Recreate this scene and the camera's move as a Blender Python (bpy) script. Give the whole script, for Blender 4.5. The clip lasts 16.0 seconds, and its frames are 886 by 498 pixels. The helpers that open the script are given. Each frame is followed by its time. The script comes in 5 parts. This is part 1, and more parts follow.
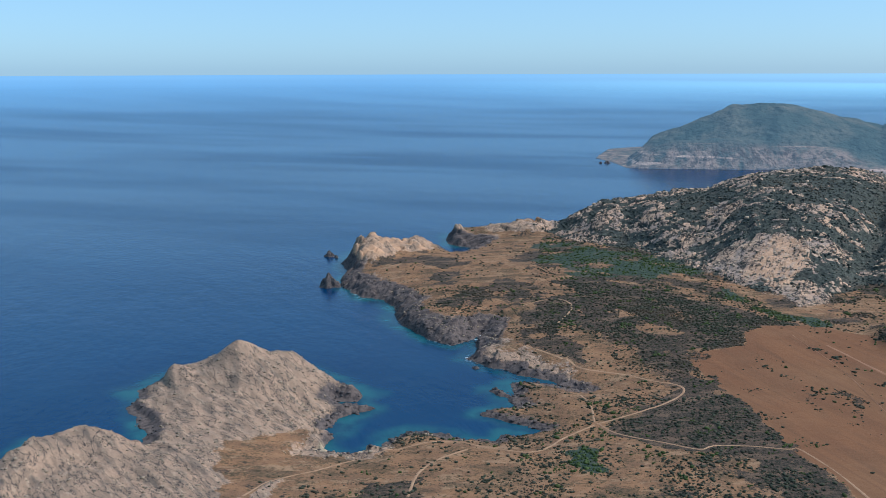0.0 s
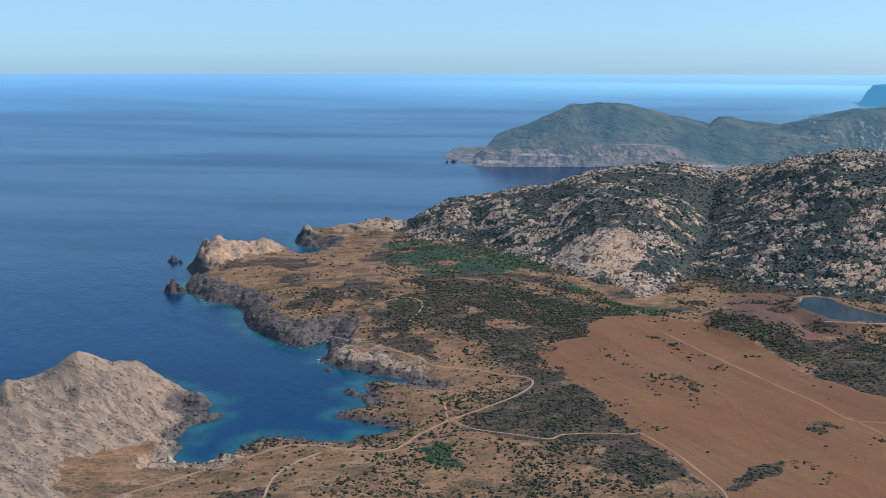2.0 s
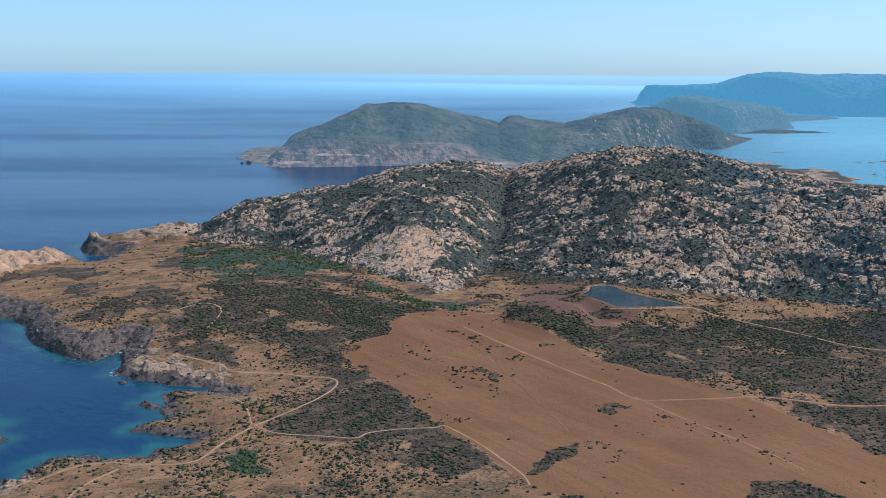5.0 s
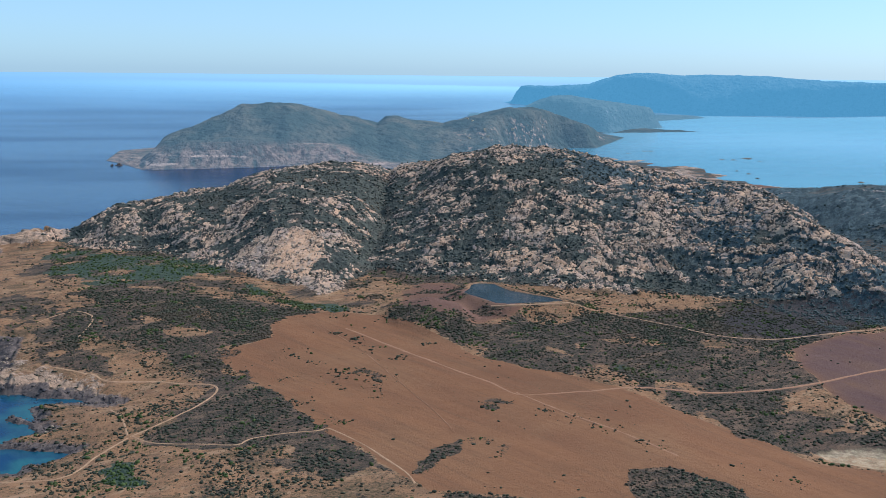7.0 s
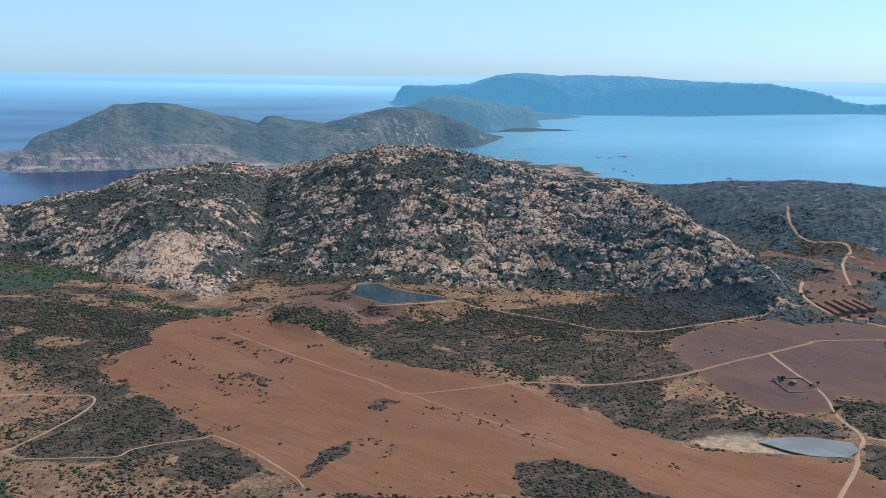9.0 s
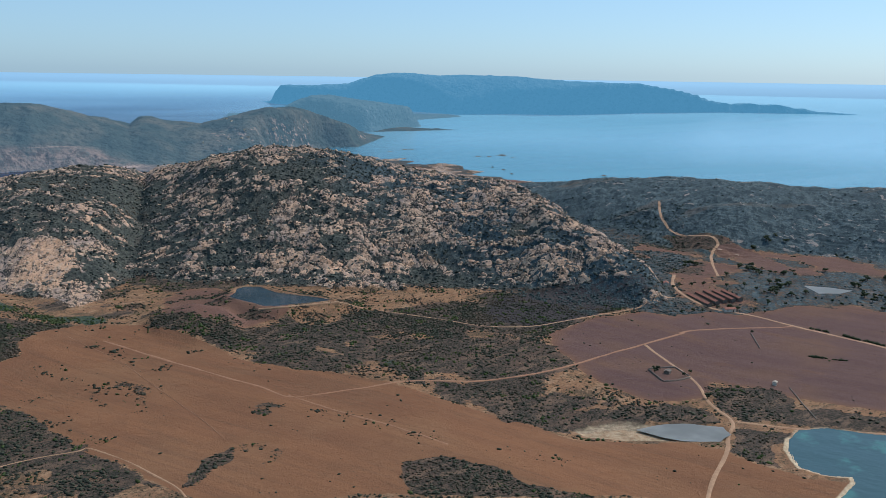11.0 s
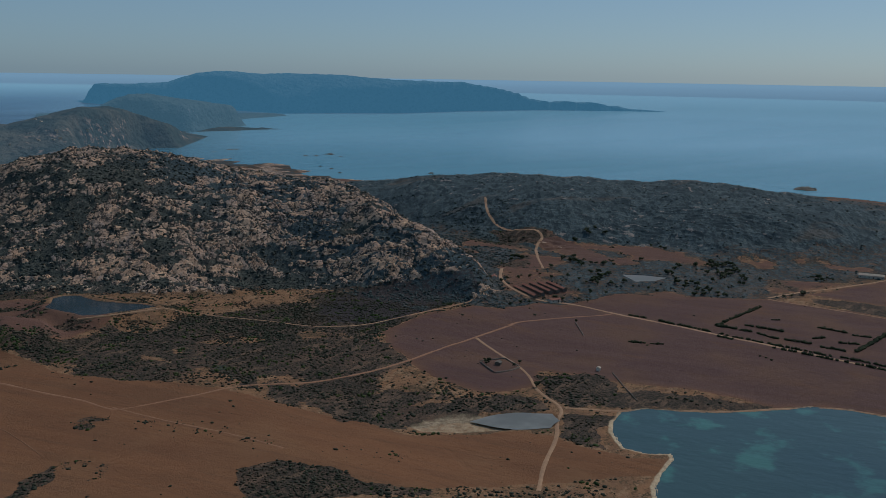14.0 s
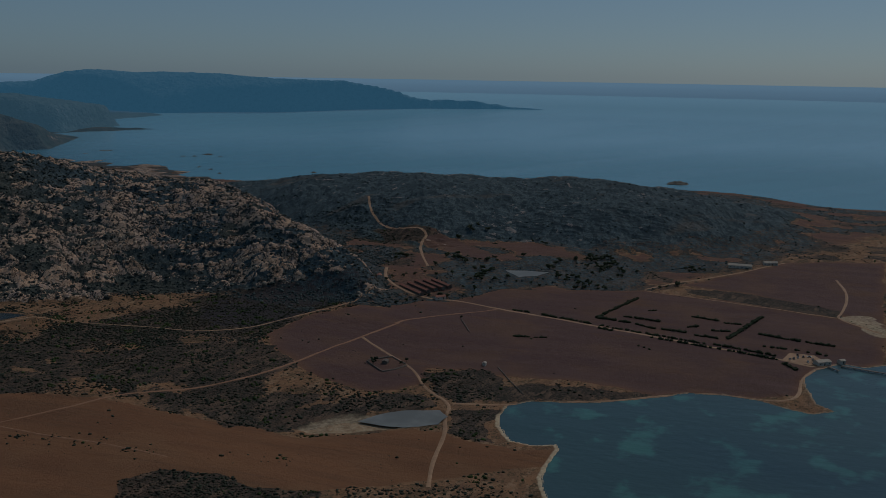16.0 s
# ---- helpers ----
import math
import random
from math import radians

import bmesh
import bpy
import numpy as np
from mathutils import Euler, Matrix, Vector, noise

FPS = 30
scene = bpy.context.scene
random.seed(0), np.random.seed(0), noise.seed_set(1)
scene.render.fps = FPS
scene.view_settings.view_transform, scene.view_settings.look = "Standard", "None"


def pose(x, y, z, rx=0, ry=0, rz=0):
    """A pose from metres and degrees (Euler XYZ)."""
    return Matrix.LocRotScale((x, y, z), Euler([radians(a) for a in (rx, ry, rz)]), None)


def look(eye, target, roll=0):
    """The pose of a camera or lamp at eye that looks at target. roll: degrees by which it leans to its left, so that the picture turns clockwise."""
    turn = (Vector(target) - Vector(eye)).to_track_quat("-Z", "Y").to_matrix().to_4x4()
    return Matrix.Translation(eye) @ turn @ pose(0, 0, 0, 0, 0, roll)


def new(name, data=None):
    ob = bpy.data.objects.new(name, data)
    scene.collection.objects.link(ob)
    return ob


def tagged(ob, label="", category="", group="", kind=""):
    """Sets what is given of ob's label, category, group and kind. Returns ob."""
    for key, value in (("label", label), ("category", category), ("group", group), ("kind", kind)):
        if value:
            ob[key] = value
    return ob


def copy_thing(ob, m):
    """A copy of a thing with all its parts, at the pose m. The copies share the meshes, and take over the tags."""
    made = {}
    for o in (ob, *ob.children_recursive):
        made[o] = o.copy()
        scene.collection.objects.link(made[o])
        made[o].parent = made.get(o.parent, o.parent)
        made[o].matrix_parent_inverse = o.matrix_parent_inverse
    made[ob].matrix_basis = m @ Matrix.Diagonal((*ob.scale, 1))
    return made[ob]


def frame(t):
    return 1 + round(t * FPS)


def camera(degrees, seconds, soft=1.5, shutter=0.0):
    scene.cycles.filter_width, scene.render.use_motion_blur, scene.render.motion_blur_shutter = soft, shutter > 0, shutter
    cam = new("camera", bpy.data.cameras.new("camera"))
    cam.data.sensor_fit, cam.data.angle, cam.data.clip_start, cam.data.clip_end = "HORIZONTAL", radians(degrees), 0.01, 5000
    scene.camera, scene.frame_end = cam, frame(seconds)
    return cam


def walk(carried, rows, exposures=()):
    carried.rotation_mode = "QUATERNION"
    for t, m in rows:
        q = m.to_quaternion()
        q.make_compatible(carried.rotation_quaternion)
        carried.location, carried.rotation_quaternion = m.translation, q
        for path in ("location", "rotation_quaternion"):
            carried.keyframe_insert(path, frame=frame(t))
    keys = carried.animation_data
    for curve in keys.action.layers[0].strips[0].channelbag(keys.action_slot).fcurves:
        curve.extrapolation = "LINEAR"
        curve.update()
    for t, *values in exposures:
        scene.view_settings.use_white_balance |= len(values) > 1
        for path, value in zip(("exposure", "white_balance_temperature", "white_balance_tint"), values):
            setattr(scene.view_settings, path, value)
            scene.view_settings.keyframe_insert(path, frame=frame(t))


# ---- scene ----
cam = camera(49.47, 16.0, soft=0.8)
EYE = 220.0
# seconds, degrees of turn, degrees of tilt, degrees of roll: the camera hovers and pans
ROWS = [
    (0, 2.82, -10.57, -0.18),
    (0.5, 0.40, -10.58, -0.12),
    (1, -1.95, -10.58, -0.06),
    (1.5, -4.19, -10.59, -0.00),
    (2, -6.27, -10.59, 0.05),
    (2.5, -8.36, -10.58, 0.11),
    (3, -10.44, -10.58, 0.16),
    (3.5, -12.45, -10.57, 0.22),
    (4, -14.44, -10.57, 0.27),
    (6.5, -23.86, -10.51, 0.51),
    (7, -25.57, -10.49, 0.56),
    (7.5, -27.31, -10.47, 0.60),
    (8, -29.06, -10.46, 0.64),
    (8.5, -30.81, -10.44, 0.68),
    (9, -32.54, -10.42, 0.71),
    (9.5, -34.28, -10.41, 0.75),
    (10, -36.13, -10.39, 0.78),
    (12.5, -44.73, -10.31, 0.90),
    (13, -46.45, -10.30, 0.92),
    (13.5, -48.16, -10.29, 0.93),
    (14, -49.89, -10.28, 0.94),
    (14.5, -51.62, -10.27, 0.95),
    (15, -53.36, -10.26, 0.96),
    (15.5, -55.11, -10.25, 0.96),
    (16, -56.87, -10.25, 0.96),
]
EXPOSURES = [(0.0, 0.08, 5700, 9), (4.0, 0.14, 5800, 11), (9.0, 0.21, 5900, 12), (10.2, 0.11, 5980, 12), (12.5, -0.60, 6200, 12), (13.5, -0.98, 6200, 12), (14.5, -1.38, 6200, 12), (15.3, -1.77, 6200, 12), (16.0, -2.09, 6200, 12)]
walk(cam, [(t, pose(0, 0, EYE, 90 + tilt, 0, turn) @ pose(0, 0, 0, 0, 0, roll)) for t, turn, tilt, roll in ROWS], EXPOSURES)

# ---------------------------------------------------------------- daylight
SUN_BEARING, SUN_HEIGHT = 95.0, 46.0
world = bpy.data.worlds.new("world")
scene.world = world
world.use_nodes = True
wn = world.node_tree.nodes
wn.clear()
sky = wn.new("ShaderNodeTexSky")
sky.sky_type, sky.sun_disc = "NISHITA", False
sky.sun_elevation, sky.sun_rotation = radians(SUN_HEIGHT), radians(SUN_BEARING)
sky.altitude, sky.air_density, sky.dust_density, sky.ozone_density = 0, 0.75, 0.7, 4.5
background = wn.new("ShaderNodeBackground")
background.inputs[1].default_value = 0.124
world_out = wn.new("ShaderNodeOutputWorld")
# blue summer haze tints the whole sky
haze = wn.new("ShaderNodeMix")
haze.data_type, haze.blend_type = "RGBA", "MULTIPLY"
haze.inputs[0].default_value, haze.inputs[7].default_value = 1.0, (0.96, 1.07, 1.04, 1)
# and evens it out towards a pale blue
veil = wn.new("ShaderNodeMix")
veil.data_type = "RGBA"
veil.inputs[0].default_value, veil.inputs[7].default_value = 0.43, (3.5, 5.6, 7.3, 1)
for a, b in ((sky.outputs[0], haze.inputs[6]), (haze.outputs[2], veil.inputs[6]), (veil.outputs[2], background.inputs[0]), (background.outputs[0], world_out.inputs[0])):
    world.node_tree.links.new(a, b)
sun = new("sun", bpy.data.lights.new("sun", "SUN"))
sun.data.energy, sun.data.angle, sun.data.color = 4.0, radians(0.6), (1.0, 0.925, 0.82)
toward = Vector((math.sin(radians(SUN_BEARING)) * math.cos(radians(SUN_HEIGHT)), math.cos(radians(SUN_BEARING)) * math.cos(radians(SUN_HEIGHT)), math.sin(radians(SUN_HEIGHT))))
sun.matrix_world = look(toward * 900, (0, 0, 0))

# ---------------------------------------------------------------- the lie of the land
# Plan in metres: x to the east, y to the north, z up from the sea.
COAST_COVE = [(-276, 500), (-270, 502), (-277, 518), (-278, 534), (-259, 535), (-256, 552), (-237, 545), (-223, 536), (-211, 534), (-211, 550), (-226, 576), (-239, 597), (-239, 614), (-249, 630), (-240, 645), (-234, 666), (-218, 675), (-202, 701), (-180, 702), (-152, 696), (-126, 670), (-97, 639), (-84, 628), (-88, 614), (-101, 613), (-78, 601), (-90, 591), (-94, 582), (-99, 564), (-95, 550), (-97, 531), (-90, 525), (-74, 525), (-66, 533), (-60, 550), (-47, 559), (-36, 563), (-22, 554), (-5, 549), (5, 548)]
COAST_POINTS = [(7, 561), (16, 557), (24, 560), (33, 566), (22, 577), (2, 589), (-6, 594), (6, 604), (15, 607), (10, 625), (0, 641), (8, 644), (15, 634), (15, 656), (26, 662), (53, 646), (65, 642), (53, 648), (39, 664), (17, 685), (-2, 695), (-19, 715), (-8, 736), (-12, 752), (-6, 783), (-16, 762), (-30, 750), (-49, 769), (-71, 802), (-86, 844), (-84, 864), (-102, 906), (-126, 917), (-148, 956), (-159, 999), (-155, 1034), (-170, 1078), (-166, 1147)]
COAST_NORTH = [(-148, 1194), (-103, 1172), (-59, 1137), (-40, 1116), (-29, 1138), (-17, 1183), (-37, 1194), (-55, 1213), (-57, 1273), (-28, 1301), (3, 1293), (65, 1314), (105, 1325), (182, 1447), (280, 1527), (385, 1596), (531, 1781), (660, 1850), (860, 1900), (1120, 1990), (1330, 2060)]
COAST_EAST = [(1490, 2110), (1480, 2040), (1420, 2010), (1544, 2009), (1480, 1965), (1501, 1924), (1440, 1880), (1468, 1843), (1526, 1850), (1530, 1790), (1512, 1750), (1470, 1700), (1475, 1634), (1410, 1600), (1400, 1561), (1430, 1530), (1405, 1490), (1419, 1450), (1425, 1394), (1453, 1361), (1576, 1371), (1720, 1120), (1850, 800), (1890, 618), (1897, 553), (1868, 479), (1803, 382), (1794, 323), (1814, 265), (1900, -200), (1200, -300), (900, 20)]
COAST_BAY = [(804, 106), (787, 118), (787, 135), (759, 148), (735, 151), (705, 142), (676, 130), (668, 113), (652, 127), (653, 145), (658, 166), (656, 189), (645, 210), (616, 232), (588, 254), (575, 273), (563, 293), (548, 302), (528, 297), (510, 287), (493, 269), (494, 256), (504, 244), (497, 238), (471, 233), (455, 228), (433, 213)]
COAST_SOUTH = [(430, 100), (480, -200), (500, -700), (-500, -700), (-420, 0), (-330, 300), (-292, 430)]
LAND = COAST_COVE + COAST_POINTS + COAST_NORTH + COAST_EAST + COAST_BAY + COAST_SOUTH


def hash01(ix, iy, seed):
    """A number from 0 to 1 for every cell of a grid."""
    n = np.asarray(ix).astype(np.int32).view(np.uint32) * np.uint32(374761393) + np.asarray(iy).astype(np.int32).view(np.uint32) * np.uint32(668265263) + np.uint32((seed * 974634777) & 0xFFFFFFFF)
    n = (n ^ (n >> np.uint32(13))) * np.uint32(1274126177)
    return ((n ^ (n >> np.uint32(16))) & np.uint32(0xFFFFFF)) / np.float32(0xFFFFFF)


def value_noise(x, y, seed=0):
    ix, iy = np.floor(x), np.floor(y)
    fx, fy = x - ix, y - iy
    fx, fy = fx * fx * (3 - 2 * fx), fy * fy * (3 - 2 * fy)
    a, b = hash01(ix, iy, seed), hash01(ix + 1, iy, seed)
    c, d = hash01(ix, iy + 1, seed), hash01(ix + 1, iy + 1, seed)
    return (a + (b - a) * fx) * (1 - fy) + (c + (d - c) * fx) * fy


def fbm(x, y, size, octaves=4, seed=0, ridged=False):
    """Noise about -1 to 1, with forms of the given size in metres."""
    total, amp, norm = 0.0, 1.0, 0.0
    for k in range(octaves):
        u = (x * 0.8 + y * 0.6) if k % 2 else x
        v = (y * 0.8 - x * 0.6) if k % 2 else y
        n = value_noise(u / size, v / size, seed + k * 17) * 2 - 1
        total = total + amp * ((1 - 2 * np.abs(n)) if ridged else n)
        norm += amp
        amp *= 0.5
        size *= 0.5
    return total / norm


def smooth(a, b, v):
    q = np.clip((v - a) / (b - a), 0, 1)
    return q * q * (3 - 2 * q)


def line_distance(x, y, pts, closed=False):
    """Distance to a line of points, and the point's index (with its fraction) on the line that is nearest."""
    best = np.full(x.shape, 1e9)
    where = np.zeros(x.shape)
    n = len(pts)
    for i in range(n if closed else n - 1):
        (ax, ay), (bx, by) = pts[i][:2], pts[(i + 1) % n][:2]
        dx, dy = bx - ax, by - ay
        q = np.clip(((x - ax) * dx + (y - ay) * dy) / (dx * dx + dy * dy + 1e-9), 0, 1)
        d = np.hypot(x - ax - q * dx, y - ay - q * dy)
        near = d < best
        best = np.where(near, d, best)
        where = np.where(near, i + q, where)
    return best, where


def inside(x, y, pts):
    odd = np.zeros(x.shape, bool)
    n = len(pts)
    for i in range(n):
        (ax, ay), (bx, by) = pts[i], pts[(i + 1) % n]
        if ay == by:
            continue
        odd ^= ((ay > y) != (by > y)) & (x < (bx - ax) * (y - ay) / (by - ay) + ax)
    return odd


def signed(x, y, pts):
    """Distance to a closed outline: positive inside."""
    d, _ = line_distance(x, y, pts, True)
    return np.where(inside(x, y, pts), d, -d)


# crests seen from the middle of the land: bearing, distance, height, width of the near slope
CREST_COVE_HEAD = [(-20.6, 690, 0, 30), (-20.08, 690, 2.6, 30), (-19.66, 690, 9.2, 50), (-19.33, 688, 11.6, 60), (-17.86, 684, 13.3, 80), (-16.02, 680, 19.5, 90), (-15.4, 675, 22.5, 90), (-14.02, 668, 22, 85), (-12.33, 664, 20.4, 80), (-10.65, 652, 13.6, 65), (-8.59, 636, 6.8, 40), (-7.9, 630, 3.3, 25), (-7.2, 628, 0, 20)]
CREST_WEST_ROCK = [(-31, 500, 0, 40), (-29, 525, 11, 50), (-27.5, 556, 14, 60), (-25.85, 568, 10, 60), (-24.4, 575, 13, 60), (-22.8, 556, 11, 60), (-21.5, 545, 5, 40), (-20.5, 540, 0, 30)]
CREST_CAPE = [(-9.2, 1075, 0, 30), (-8.71, 1075, 5, 50), (-8.25, 1080, 17.5, 80), (-7.73, 1083, 26, 110), (-7.15, 1085, 30, 120), (-6.37, 1095, 25, 110), (-5.69, 1105, 21.0, 100), (-5.01, 1112, 22.0, 100), (-4.49, 1118, 25.0, 100), (-3.64, 1118, 19.5, 80), (-2.79, 1112, 12.5, 50), (-2.17, 1105, 3.7, 30), (-1.6, 1105, 0, 20)]
CREST_NORTH_ROCKS = [(-2.9, 1238, 0, 30), (-2.75, 1238, 1.0, 30), (-2.44, 1236, 14.0, 32), (-1.86, 1235, 17.2, 34), (-1.39, 1233, 8.6, 25), (-1.04, 1232, 14.7, 35), (-0.57, 1232, 17.7, 45), (0.45, 1232, 20.3, 80), (1.81, 1235, 24.0, 110), (2.82, 1238, 22.3, 120), (4.0, 1240, 19, 130), (6.5, 1240, 0, 130)]
CREST_HILL_WEST = [(0.5, 1232, 0, 60), (2.99, 1232, 16, 100), (4.17, 1228, 22.6, 130), (5.49, 1226, 43, 170), (6.8, 1228, 56.4, 200), (8.11, 1230, 55, 205), (10.04, 1230, 65.0, 260), (12.59, 1230, 70.1, 320), (14.13, 1236, 78.8, 380), (15.64, 1250, 88.9, 440), (17.13, 1270, 91.5, 490), (18.6, 1290, 92.0, 540), (20.62, 1310, 91.1, 540), (21.76, 1325, 84, 500), (23.2, 1330, 62, 450), (24.6, 1330, 30, 420), (26.5, 1330, 0, 380)]
CREST_HILL_MAIN = [(18.6, 1335, 0, 350), (20.3, 1335, 34, 400), (21.5, 1335, 62, 420), (22.82, 1330, 86.1, 450), (24.16, 1310, 93.5, 440), (26.17, 1275, 108.3, 410), (28.52, 1252, 121.7, 400), (32.21, 1250, 120.8, 430), (34.56, 1245, 113.4, 430), (36.24, 1225, 103.7, 410), (37.91, 1205, 96.6, 380), (39.56, 1185, 91.4, 360), (42.8, 1150, 92.1, 320), (44.42, 1110, 87.6, 260), (45.71, 1060, 82.4, 210), (47.64, 1020, 67.4, 170), (49.23, 985, 56.4, 135), (51.75, 930, 36, 100), (53.0, 905, 17, 80), (54.2, 890, 0, 60)]
CREST_HILL_EAST = [(38.0, 1660, 0, 200), (41.0, 1660, 14, 250), (43.0, 1660, 26, 280), (45.21, 1640, 35.5, 320), (48.58, 1560, 53.6, 380), (51.92, 1520, 61.1, 420), (55.54, 1480, 68.2, 430), (58.45, 1490, 62.4, 430), (61.61, 1500, 58.3, 420), (64.5, 1485, 64.8, 410), (67.4, 1472, 61.0, 395), (69.65, 1465, 56.0, 370), (71.9, 1470, 47.9, 340), (74.74, 1500, 33.0, 300), (77.51, 1530, 15.9, 260), (80.5, 1560, 0.0, 220)]
CREST_DAM_KNOLL = [(20.6, 800, 0, 80), (22.6, 805, 19, 100), (25.0, 800, 25, 120), (27.0, 785, 23, 110), (29.4, 770, 0, 80)]
CRESTS = [(CREST_COVE_HEAD, 1.1), (CREST_WEST_ROCK, 1.2), (CREST_CAPE, 1.3), (CREST_NORTH_ROCKS, 1.3), (CREST_HILL_WEST, 1.05), (CREST_HILL_MAIN, 1.05), (CREST_HILL_EAST, 1.3), (CREST_DAM_KNOLL, 1.5)]
WATERS = []


def crest_warp(x, y):
    """Distance from the middle, and the bearing and distance that unsettle the crests."""
    r = np.hypot(x, y)
    a = np.degrees(np.arctan2(x, y)) + 9.0 / np.maximum(r, 300) * 57.3 * fbm(x, y, 70, 2, 61)
    # the valley between the two granite hills runs down aslant
    lean = np.exp(-((a - 23.0) / 4.5) ** 2) * np.clip((1300 - r) / 450, 0, 1.2)
    return r, a, a + 1.9 * lean + 0.9 * fbm(x, y, 95, 3, 67) * np.exp(-((a - 23.0) / 3.0) ** 2) * smooth(1320, 1200, r), 8 * fbm(x, y, 60, 2, 63)


def crest_height(x, y, crest, power, warp=None):
    """Height that a crest adds: it falls off over its near slope, and faster behind."""
    r, a, aslant, push = warp or crest_warp(x, y)
    if crest is CREST_HILL_WEST or crest is CREST_HILL_MAIN:
        a = aslant
    c = np.array(crest, float)
    back = 40.0 if crest is CREST_COVE_HEAD else 60.0
    out = np.interp(a, c[:, 0], c[:, 1]) + push - r
    width = np.interp(a, c[:, 0], c[:, 3])
    d = np.where(out > 0, out / width, -out / np.maximum(width * 0.8, back))
    top = np.interp(a, c[:, 0], c[:, 2], left=0, right=0)
    return top * (0.5 + 0.5 * np.cos(np.pi * np.clip(d, 0, 1) ** power))


def shore_distance(x, y):
    """Metres inland from a ragged shore; negative at sea."""
    d = np.concatenate([signed(x[i:i + 24000], y[i:i + 24000], LAND) for i in range(0, x.size, 24000)])
    rocky = 0.35 + 0.65 * (1 - smooth(150, 380, x))
    near = np.abs(d) < 60
    out = d.copy()
    xs, ys = x[near], y[near]
    fade = smooth(60, 25, np.abs(d[near]))
    out[near] = d[near] + rocky[near] * fade * (4.5 * fbm(xs, ys, 17, 4, 101) + 1.2 * fbm(xs, ys, 5, 2, 103))
    return out


def plain_height(x, y, shore=None, warp=None):
    """Smooth height of the ground, without its small relief."""
    d = shore_distance(x, y) if shore is None else shore
    west = 1 - smooth(60, 260, x - 0.12 * (y - 600))
    cliff = west * (2.5 + 7.5 * smooth(620, 800, y)) + 0.5
    low = smooth(330, 430, x) * (1 - smooth(420, 520, y))
    land = cliff * (1 - np.exp(-np.maximum(d, 0) / 11)) + (15 - 8 * low) * (1 - np.exp(-np.maximum(d, 0) / (120 + 60 * low)))
    # the land runs out low and rocky into the northern bay
    land = land * (1 - 0.72 * smooth(1780, 2000, np.hypot(x, y)) * smooth(700, 900, x))
    top = land
    warp = warp or crest_warp(x, y)
    for crest, power in CRESTS:
        c = crest_height(x, y, crest, power, warp)
        if crest is CREST_COVE_HEAD or crest is CREST_WEST_ROCK or crest is CREST_CAPE or crest is CREST_NORTH_ROCKS:
            c = c * smooth(-1, 12, d)
        q = np.maximum(6.0 - np.abs(top - c), 0) * smooth(1, 6, c)
        top = np.maximum(top, c) + q * q / 24.0
    # the tooth on the head above the cove
    tooth = np.hypot(x + 179, y - 650)
    top = top + 8.5 * (1 - smooth(0, 24, tooth)) * smooth(4, 14, d)
    z = np.where(d > 0, top, -0.4 + np.maximum(d * 0.22, -9.0))
    # basins of the ponds
    for outline, level in WATERS:
        s = signed(x, y, outline)
        near = smooth(-26, 2, s)
        z = np.where(d > 0, z * (1 - near) + (level + 0.5 - np.clip(s, 0, 6) * 0.4 - 0.6 * smooth(-2, 1, s)) * near, z)
    return z

# ---------------------------------------------------------------- the plan: fields, scrub, tracks and waters
POND_DAM = [(385, 763), (397, 774), (406, 788), (417, 791), (429, 782), (429, 768), (431, 752), (440, 728), (449, 713), (453, 697), (427, 701), (402, 707), (393, 714), (392, 728), (388, 746)]
POND_FARM = [(901, 507), (915, 487), (922, 462), (894, 463), (877, 476)]
LAGOON = [(428, 386), (445, 387), (464, 379), (479, 363), (500, 347), (510, 332), (501, 322), (488, 317), (468, 333), (441, 355), (425, 374)]
FIELD_MAIN = [(143, 689), (197, 716), (199, 744), (220, 766), (260, 772), (298, 742), (306, 700), (313, 661), (316, 609), (334, 568), (355, 534), (365, 516), (379, 490), (372, 499), (387, 458), (401, 421), (411, 384), (416, 371), (446, 344), (470, 326), (475, 308), (472, 301), (473, 283), (481, 269), (480, 258), (491, 243), (494, 238), (475, 234), (188, 408), (186, 425), (184, 442), (178, 470), (168, 509), (164, 532), (164, 570), (161, 599), (149, 651)]
FIELD_EAST = [(546, 526), (618, 541), (669, 525), (682, 503), (724, 496), (741, 477), (821, 465), (876, 405), (867, 417), (918, 352), (929, 263), (926, 168), (894, 121), (805, 107), (752, 149), (724, 151), (683, 143), (659, 166), (653, 200), (625, 227), (625, 253), (614, 292), (598, 331), (592, 363), (575, 386), (545, 371), (506, 389), (507, 421), (514, 459), (528, 496)]
FIELD_FAR = [(968, 328), (1058, 302), (1164, 273), (1211, 225), (1241, 176), (915, 124), (936, 160), (946, 177), (970, 258)]
KNOLL_GRASS = [(347, 813), (384, 843), (409, 831), (398, 773), (403, 729), (431, 706), (393, 690), (343, 676), (320, 704), (304, 724)]
SCRUB_BLACK = [(559, 614), (598, 642), (632, 640), (660, 628), (695, 590), (718, 560), (713, 546), (648, 545), (591, 541), (560, 551), (533, 580)]
SCRUB_HEATH = [(117, 703), (143, 699), (149, 648), (163, 564), (167, 506), (168, 477), (148, 440), (139, 493), (105, 516), (76, 540), (98, 591), (134, 627)]
SCRUB_VALLEY = [(418, 611), (470, 564), (527, 520), (515, 472), (415, 492), (392, 519), (378, 583)]
